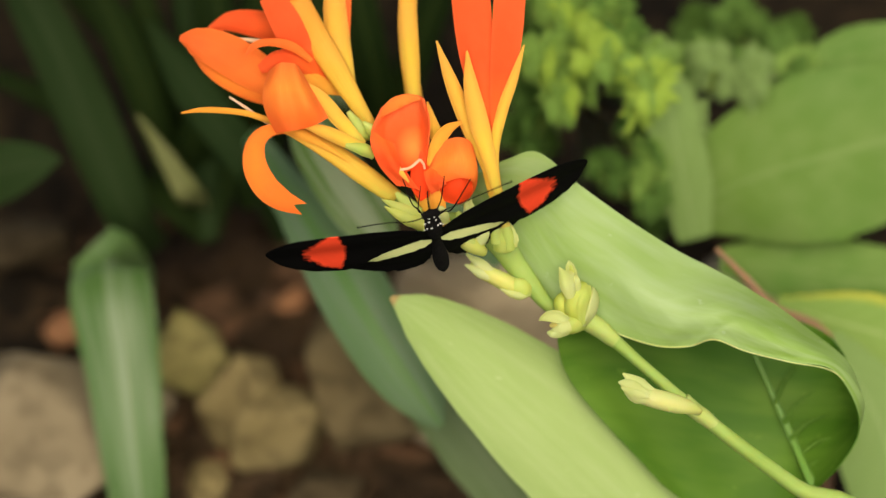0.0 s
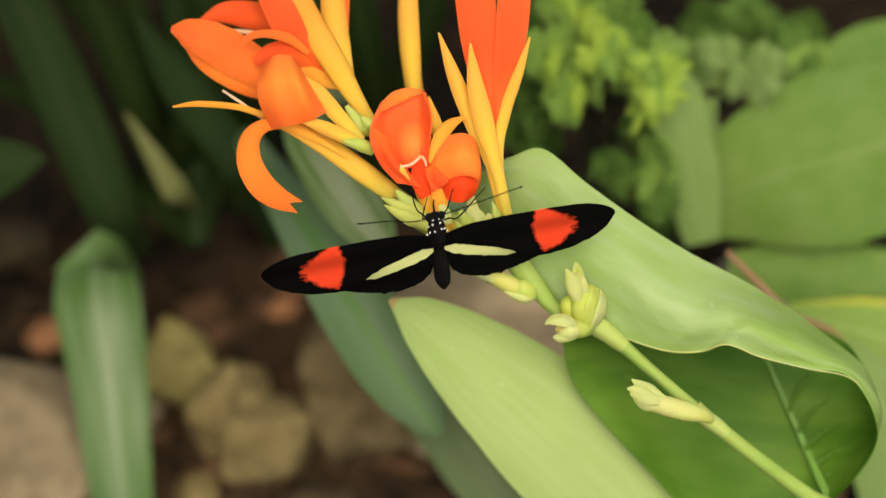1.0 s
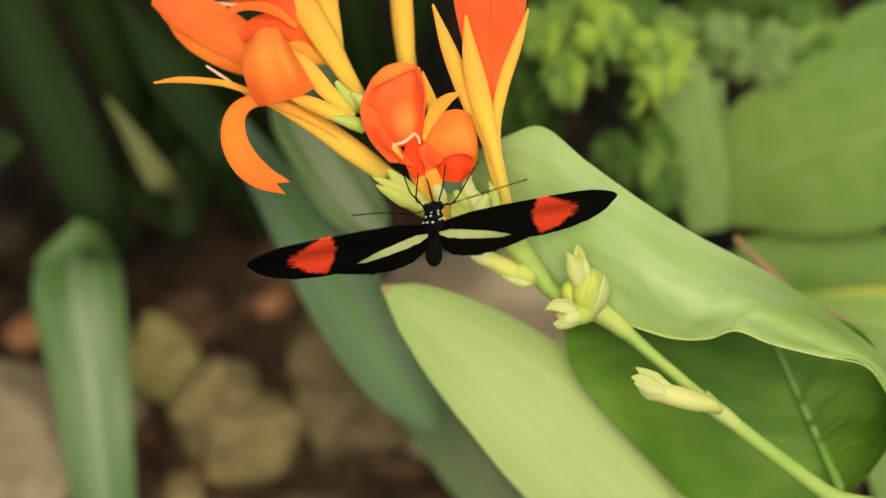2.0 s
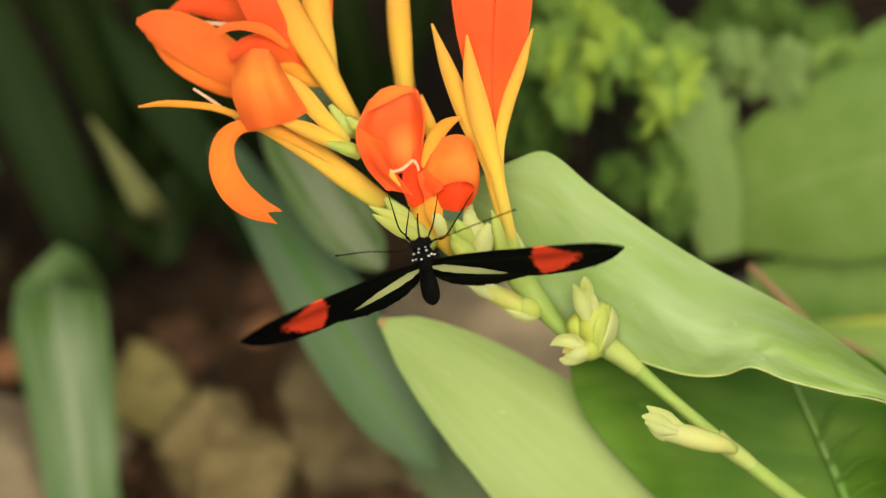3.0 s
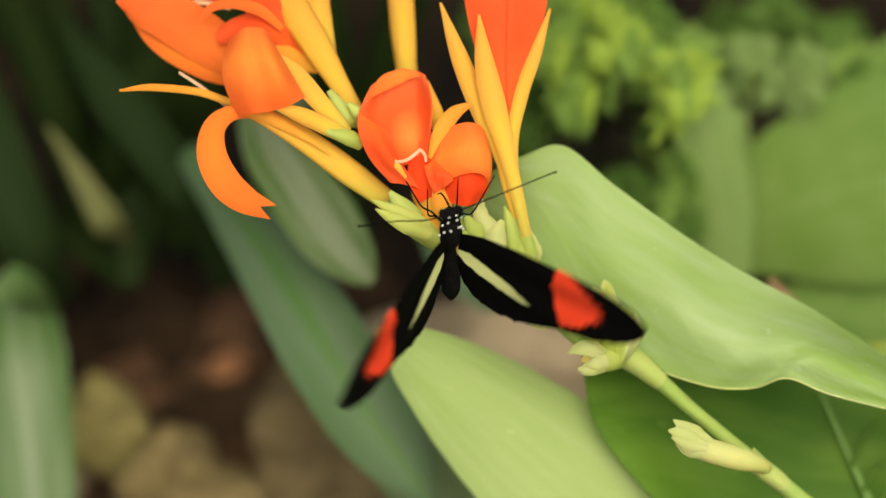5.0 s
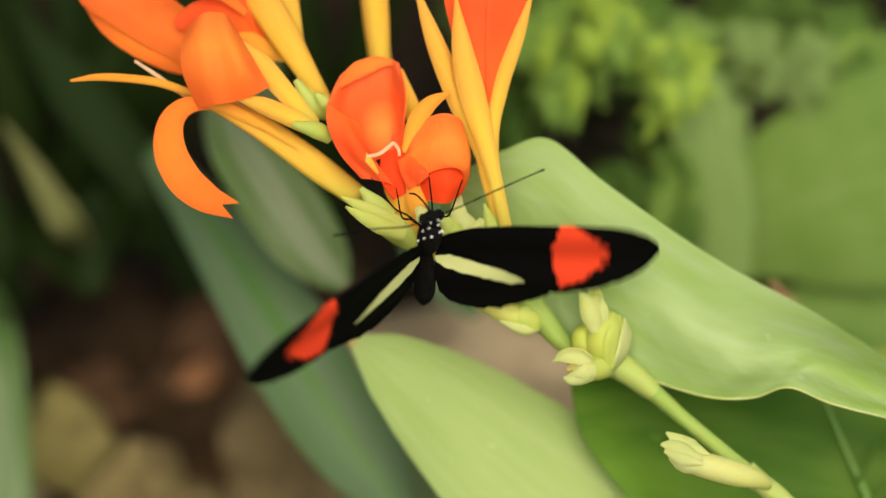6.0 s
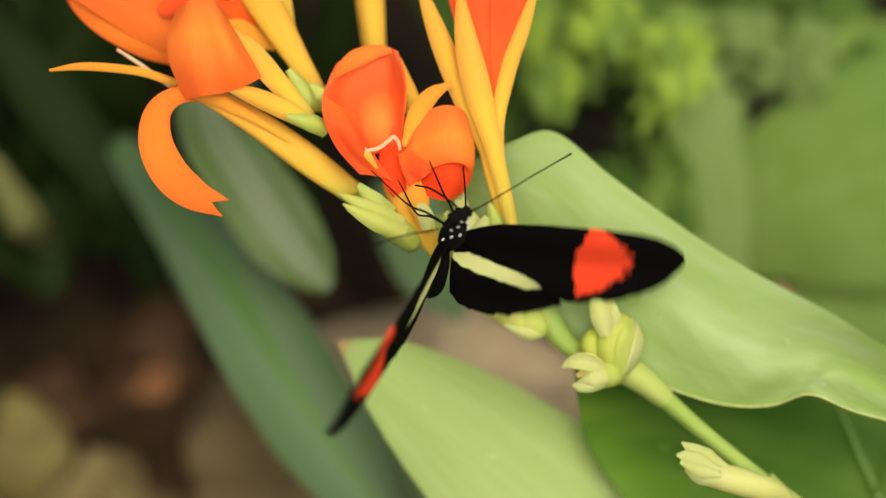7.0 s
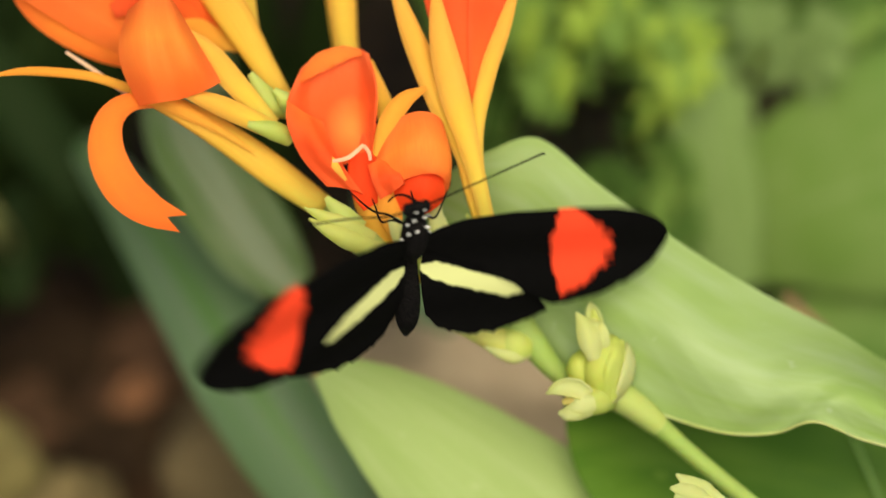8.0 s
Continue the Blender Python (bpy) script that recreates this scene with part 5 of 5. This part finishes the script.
def wing_bm(lead, trail, sgn, z0, camber, n=44, m=14, rag=0.0):
    """A wing from its front and rear edges (mm, out from the root and forward)."""
    x0, x1 = lead[0][0], lead[-1][0]
    def edge(pts, x):
        for (xa, ya), (xb, yb) in zip(pts, pts[1:]):
            if xa <= x <= xb:
                f = (x - xa) / (xb - xa)
                return ya + (yb - ya) * f
        return pts[-1][1]
    grid, uv = [], []
    for i in range(n + 1):
        f = 1 - (1 - i / n) ** 1.5
        x = x0 + (x1 - x0) * f
        a, b = edge(lead, x), edge(trail, x)
        b += rag * noise.noise(Vector((x * 1.1, z0, 1))) * min(1.0, (x1 - x) * 0.3)
        b += 0.45 * rag * abs(math.sin(x * 1.3)) * min(1.0, (x1 - x) * 0.3)
        row, line = [], []
        for j in range(m + 1):
            y = b + (a - b) * j / m
            z = z0 + camber * math.sin(math.pi * f) + 0.3 * math.sin(y * 0.7)
            row.append(mm(sgn * x, y * 1.15, z))
            line.append((x / 40, y / 40))
        grid.append(row)
        uv.append(line)
    return skin(grid, 0.00018, uv, side=1.0 if sgn > 0 else -1.0)


FORE_LEAD = [(0.0, 1.5), (2, 2.6), (5, 3.6), (11.6, 4.3), (20.4, 4.5), (26, 4.25), (29, 3.8), (31.8, 2.8), (33.6, 1.5), (34.5, 0.2), (34.7, -0.8)]
FORE_TRAIL = [(0.0, -0.5), (4, -2.0), (8, -3.4), (13, -5.6), (18, -8.8), (21, -9.6), (24, -8.9), (28, -7.3), (31, -5.9), (33.2, -4.3), (34.3, -2.4), (34.7, -1.0)]
HIND_LEAD = [(0.3, 0.8), (4, 0.0), (9, -2.0), (14, -5.4), (18, -9.0), (19.6, -10.7)]
HIND_TRAIL = [(0.3, -4.0), (1.0, -7.5), (2.2, -10.5), (4, -12.5), (8, -13.5), (12, -13.4), (15, -12.7), (18.2, -11.6), (19.6, -10.8)]

butterfly = thing("butterfly", (0, 0, 0), "black butterfly with red wing bands and pale yellow bars on flower", "butterfly")
BASE["butterfly"] = Vector((0, 0, 0))
part("thorax", own_tube([(0, 4.6, 0.2), (0, 3.6, 0.3), (0, 1.5, 0.5), (0, -1.0, 0.3), (0, -3.0, 0.0)], [0.9, 1.6, 1.9, 1.7, 0.9], 14, 12), BLACK, butterfly)
part("abdomen", own_tube([(0, -2.4, 0.0), (0, -5, 0.0), (0, -9, 0.5), (0, -13.5, 0.9), (0, -16.2, 1.0)], [0.9, 1.15, 1.6, 1.55, 0.4], 18, 12), BLACK, butterfly)
head = part("head", ball((0, 5.8, 0.3), 1.5, (1.0, 0.8, 0.85)), BLACK, butterfly)
for s in (-1, 1):
    part("eye", ball((s * 1.25, 6.1, 0.3), 0.95, (0.8, 0.95, 1)), BLACK, head, "dark rounded eye")
    reach, ahead, up = (15.2, 6.2, -1.0) if s < 0 else (17.6, 11.2, 1.0)
    part("antenna", own_tube([(s * 0.5, 6.6, 0.8), (s * (0.5 + reach * 0.25), 6.6 + (ahead - 6.6) * 0.3, 1.0), (s * reach * 0.6, 6.6 + (ahead - 6.6) * 0.62, 0.8 + (up - 0.8) * 0.6), (s * reach * 0.94, ahead, up), (s * reach, ahead + 0.2, up)], [0.14, 0.115, 0.11, 0.13, 0.2], 24, 8), BLACK, head)
part("proboscis", own_tube([(0, 6.8, -0.3), (0.2, 5.2, -3.2), (0.6, 2.0, -7.0), (0.9, -1.6, -9.8)], [0.2, 0.16, 0.14, 0.12], 14, 6), BLACK, head)
for x, y, r in ((-0.75, 5.0, 0.28), (0.75, 5.2, 0.28), (-0.6, 6.5, 0.22), (0.6, 6.6, 0.22), (-0.5, 3.6, 0.3), (0.9, 3.9, 0.28), (-1.4, 2.8, 0.3), (1.5, 3.2, 0.3), (0.5, 1.6, 0.26), (-1.6, 4.3, 0.25), (1.7, 4.6, 0.22), (-2.0, 1.4, 0.3), (2.0, 1.7, 0.28)):
    top = 0.45 + math.sqrt(max(0.1, 1.75 ** 2 - x * x)) if y < 4.5 else 0.3 + math.sqrt(max(0.1, 1.35 ** 2 - x * x))
    part("white_spot", ball((x, y, top), r * 0.9, (1, 1.2, 0.5), 1), WHITE, butterfly, "small white spot")
for x0, knee, foot in ((-1.0, (-3.0, 0.6, -6.6), (-3.4, -2.2, -15.0)), (-1.0, (-2.1, -0.6, -5.4), (-0.2, -3.1, -12.4)), (1.0, (4.7, 0.4, -3.0), (11.5, -3.6, -12.5)),
                       (1.0, (3.0, 0.0, -6.0), (5.1, -1.8, -12.4))):
    hip = (x0, 2.6, -0.8)
    shin = tuple(k + (f - k) * 0.7 for k, f in zip(knee, foot))
    part("leg", own_tube([hip, tuple((a + b) / 2 + c for a, b, c in zip(hip, knee, (0, 0.3, -0.2))), knee, shin, foot], [0.19, 0.16, 0.14, 0.10, 0.075], 20, 6), BLACK, butterfly)
wings = {}
for side, s in (("left", -1), ("right", 1)):
    w = part("forewing", wing_bm(FORE_LEAD, FORE_TRAIL, s, 0.5, 0.5, rag=0.35), [WING_TOP, WING_UNDER], butterfly, "black forewing with a red band")
    part("hindwing", wing_bm(HIND_LEAD, HIND_TRAIL, s, 0.1, 0.3, rag=0.5), [HIND_TOP, HIND_UNDER], w, "black hindwing with a pale yellow bar")
    wings[side] = w

# sharp focus on the flower head
cam.data.dof.use_dof = True
cam.data.dof.focus_object = focus_bud
cam.data.dof.aperture_fstop = 6.8

BODY = [
    (0.0, (0.0052, 0.0081, 0.1340), (0.611, 0.778, 0.058, 0.137), -12, -15, 4, 4),
    (0.1, (0.0049, 0.0081, 0.1339), (0.606, 0.785, 0.048, 0.121), -13, -13, 1, 1),
    (0.2, (0.0045, 0.0082, 0.1339), (0.615, 0.780, 0.039, 0.111), 7, 8, 1, 1),
    (0.3, (0.0041, 0.0086, 0.1342), (0.633, 0.766, 0.030, 0.108), 29, 28, 0, 0),
    (0.4, (0.0040, 0.0088, 0.1344), (0.646, 0.755, 0.020, 0.110), 56, 56, 0, 0),
    (0.5, (0.0044, 0.0083, 0.1340), (0.650, 0.751, 0.015, 0.118), 65, 66, 0, 0),
    (0.6, (0.0049, 0.0074, 0.1330), (0.632, 0.764, 0.029, 0.122), 53, 58, 0, 0),
    (0.7, (0.0053, 0.0071, 0.1327), (0.613, 0.780, 0.039, 0.120), 40, 42, 1, 1),
    (0.8, (0.0056, 0.0071, 0.1327), (0.600, 0.790, 0.047, 0.116), 22, 22, 1, 1),
    (0.9, (0.0057, 0.0070, 0.1327), (0.615, 0.780, 0.050, 0.110), 9, 8, 2, 2),
    (1.0, (0.0055, 0.0071, 0.1329), (0.664, 0.739, 0.051, 0.097), -2, -3, 4, 4),
    (1.1, (0.0056, 0.0072, 0.1328), (0.650, 0.752, 0.059, 0.090), 5, 6, 2, 2),
    (1.2, (0.0057, 0.0074, 0.1329), (0.646, 0.755, 0.076, 0.080), 30, 28, 1, 1),
    (1.3, (0.0055, 0.0073, 0.1328), (0.634, 0.763, 0.099, 0.072), 44, 43, -2, 0),
    (1.4, (0.0051, 0.0070, 0.1325), (0.604, 0.783, 0.135, 0.055), 66, 64, -4, -0),
    (1.5, (0.0046, 0.0071, 0.1327), (0.558, 0.809, 0.179, 0.034), 70, 64, -12, -1),
    (1.6, (0.0054, 0.0068, 0.1323), (0.584, 0.798, 0.137, 0.059), 51, 48, -2, -1),
    (1.7, (0.0062, 0.0068, 0.1322), (0.590, 0.797, 0.102, 0.076), 39, 40, -0, -0),
    (1.8, (0.0061, 0.0067, 0.1321), (0.589, 0.798, 0.098, 0.082), 24, 24, 0, 0),
    (1.9, (0.0060, 0.0066, 0.1320), (0.587, 0.799, 0.094, 0.087), 8, 8, 0, 0),
    (2.0, (0.0058, 0.0065, 0.1319), (0.586, 0.800, 0.090, 0.092), -2, -2, 1, 1),
    (2.1, (0.0057, 0.0064, 0.1318), (0.584, 0.801, 0.086, 0.098), 2, 2, 1, 1),
    (2.2, (0.0055, 0.0063, 0.1317), (0.582, 0.802, 0.082, 0.103), 18, 18, 1, 1),
    (2.3, (0.0054, 0.0063, 0.1316), (0.581, 0.803, 0.078, 0.109), 40, 40, 1, 1),
    (2.4, (0.0052, 0.0062, 0.1315), (0.579, 0.804, 0.074, 0.114), 60, 60, 1, 1),
    (2.5, (0.0051, 0.0061, 0.1314), (0.577, 0.805, 0.070, 0.119), 68, 68, 2, 2),
    (2.6, (0.0050, 0.0060, 0.1313), (0.576, 0.805, 0.066, 0.125), 62, 62, 2, 2),
    (2.7, (0.0048, 0.0059, 0.1312), (0.574, 0.806, 0.062, 0.130), 48, 48, 2, 2),
    (2.8, (0.0047, 0.0058, 0.1311), (0.572, 0.807, 0.058, 0.135), 31, 34, 2, 2),
    (2.9, (0.0046, 0.0059, 0.1311), (0.579, 0.803, 0.061, 0.127), 23, 23, 4, 4),
    (3.0, (0.0042, 0.0059, 0.1312), (0.592, 0.795, 0.053, 0.121), 9, 8, 9, 9),
    (3.1, (0.0044, 0.0061, 0.1314), (0.605, 0.783, 0.059, 0.129), 5, 5, 4, 4),
    (3.2, (0.0043, 0.0067, 0.1318), (0.630, 0.762, 0.063, 0.137), 28, 26, 1, 1),
    (3.3, (0.0043, 0.0070, 0.1321), (0.641, 0.752, 0.064, 0.144), 52, 54, -1, -1),
    (3.4, (0.0045, 0.0064, 0.1317), (0.603, 0.782, 0.071, 0.143), 68, 76, -0, -0),
    (3.5, (0.0045, 0.0056, 0.1312), (0.562, 0.813, 0.074, 0.137), 75, 80, -0, -0),
    (3.6, (0.0044, 0.0061, 0.1314), (0.582, 0.797, 0.075, 0.142), 71, 79, -0, -0),
    (3.7, (0.0042, 0.0063, 0.1314), (0.598, 0.785, 0.068, 0.149), 61, 66, 0, 0),
    (3.8, (0.0043, 0.0065, 0.1313), (0.599, 0.783, 0.064, 0.152), 38, 43, 2, 2),
    (3.9, (0.0048, 0.0064, 0.1310), (0.592, 0.789, 0.074, 0.148), 22, 24, 6, 6),
    (4.0, (0.0051, 0.0062, 0.1307), (0.596, 0.785, 0.093, 0.140), -4, -6, 14, 14),
    (4.1, (0.0053, 0.0063, 0.1315), (0.591, 0.790, 0.071, 0.144), -17, -17, 7, 7),
    (4.2, (0.0054, 0.0067, 0.1322), (0.597, 0.787, 0.072, 0.136), -23, -27, 4, 4),
    (4.3, (0.0056, 0.0068, 0.1324), (0.602, 0.783, 0.076, 0.134), -26, -26, 3, 3),
    (4.4, (0.0057, 0.0070, 0.1326), (0.608, 0.779, 0.079, 0.132), -8, -8, 3, 3),
    (4.5, (0.0059, 0.0072, 0.1328), (0.613, 0.775, 0.082, 0.130), 20, 20, 3, 3),
    (4.6, (0.0061, 0.0074, 0.1329), (0.618, 0.771, 0.086, 0.128), 50, 50, 2, 2),
    (4.7, (0.0063, 0.0076, 0.1331), (0.624, 0.766, 0.089, 0.126), 66, 66, 2, 2),
    (4.8, (0.0065, 0.0078, 0.1333), (0.629, 0.762, 0.093, 0.124), 70, 70, 1, 1),
    (4.9, (0.0066, 0.0080, 0.1335), (0.634, 0.757, 0.096, 0.122), 62, 62, 1, 1),
    (5.0, (0.0068, 0.0081, 0.1336), (0.639, 0.753, 0.099, 0.120), 44, 44, 1, 1),
    (5.1, (0.0070, 0.0083, 0.1338), (0.645, 0.748, 0.103, 0.118), 20, 20, 0, 0),
    (5.2, (0.0072, 0.0085, 0.1340), (0.650, 0.744, 0.106, 0.116), -2, -2, -0, -0),
    (5.3, (0.0073, 0.0087, 0.1342), (0.655, 0.739, 0.110, 0.113), -10, -9, -1, -1),
    (5.4, (0.0070, 0.0083, 0.1338), (0.663, 0.730, 0.117, 0.117), 9, 6, -1, -1),
    (5.5, (0.0066, 0.0080, 0.1335), (0.674, 0.720, 0.115, 0.118), 31, 26, 1, -1),
    (5.6, (0.0061, 0.0071, 0.1326), (0.646, 0.744, 0.133, 0.109), 59, 52, -1, -1),
    (5.7, (0.0059, 0.0067, 0.1320), (0.636, 0.749, 0.148, 0.108), 69, 63, -2, -1),
    (5.8, (0.0062, 0.0069, 0.1322), (0.625, 0.758, 0.148, 0.116), 58, 55, -1, -1),
    (5.9, (0.0067, 0.0074, 0.1327), (0.612, 0.768, 0.141, 0.126), 44, 41, 2, -3),
    (6.0, (0.0073, 0.0077, 0.1329), (0.610, 0.766, 0.150, 0.135), 19, 16, 4, -5),
    (6.1, (0.0072, 0.0079, 0.1333), (0.628, 0.752, 0.142, 0.138), 8, 6, 5, -3),
    (6.2, (0.0072, 0.0080, 0.1336), (0.640, 0.745, 0.133, 0.132), -8, -10, 2, -5),
    (6.3, (0.0074, 0.0080, 0.1335), (0.649, 0.739, 0.134, 0.123), -11, -12, -4, -10),
    (6.4, (0.0077, 0.0080, 0.1333), (0.648, 0.737, 0.150, 0.117), 10, 7, 1, -4),
    (6.5, (0.0079, 0.0078, 0.1330), (0.636, 0.745, 0.169, 0.108), 28, 23, 1, -1),
    (6.6, (0.0079, 0.0074, 0.1327), (0.676, 0.703, 0.197, 0.101), 59, 51, -1, -1),
    (6.7, (0.0084, 0.0073, 0.1326), (0.666, 0.705, 0.215, 0.116), 64, 64, -3, -1),
    (6.8, (0.0091, 0.0073, 0.1325), (0.635, 0.723, 0.233, 0.144), 64, 55, -3, -3),
    (6.9, (0.0094, 0.0075, 0.1325), (0.609, 0.737, 0.246, 0.160), 50, 48, 0, -6),
    (7.0, (0.0097, 0.0082, 0.1331), (0.550, 0.779, 0.243, 0.178), 28, 28, -4, -12),
    (7.1, (0.0100, 0.0083, 0.1332), (0.566, 0.770, 0.244, 0.166), 16, 14, 2, -6),
    (7.2, (0.0104, 0.0084, 0.1333), (0.580, 0.758, 0.252, 0.158), -3, -3, 4, -4),
    (7.3, (0.0107, 0.0085, 0.1334), (0.591, 0.746, 0.268, 0.150), -6, -13, 6, -2),
    (7.4, (0.0103, 0.0087, 0.1336), (0.616, 0.733, 0.262, 0.123), 0, -4, 4, -4),
    (7.5, (0.0091, 0.0088, 0.1338), (0.656, 0.713, 0.238, 0.068), 20, 9, 2, -6),
    (7.6, (0.0088, 0.0080, 0.1332), (0.687, 0.691, 0.217, 0.056), 48, 48, 1, -3),
    (7.7, (0.0089, 0.0077, 0.1331), (0.695, 0.680, 0.223, 0.063), 63, 55, -2, -2),
    (7.8, (0.0093, 0.0080, 0.1333), (0.696, 0.670, 0.238, 0.094), 54, 51, -1, -2),
    (7.9, (0.0092, 0.0084, 0.1337), (0.700, 0.666, 0.231, 0.116), 38, 28, -1, -5),
    (8.0, (0.0083, 0.0091, 0.1344), (0.693, 0.689, 0.172, 0.124), 15, 8, -1, -6),
]


def motions():
    """The butterfly sways as it feeds and beats its wings. Rows: seconds, place, turn (w, x, y, z), left and right wing lift, left and right wing twist in degrees."""
    walk(butterfly, [(t, Matrix.LocRotScale(p, Quaternion(q), None)) for t, p, q, *_ in BODY])
    for side, s, k in (("left", -1, 0), ("right", 1, 1)):
        walk(wings[side], [(row[0], pose(s * 0.0012, 0, 0.0007, 0, -s * row[3 + k], 0) @ pose(0, 0, 0, row[5 + k]) @ pose(0, 0, 0, 0, 0, s * -5.4)) for row in BODY])


motions()
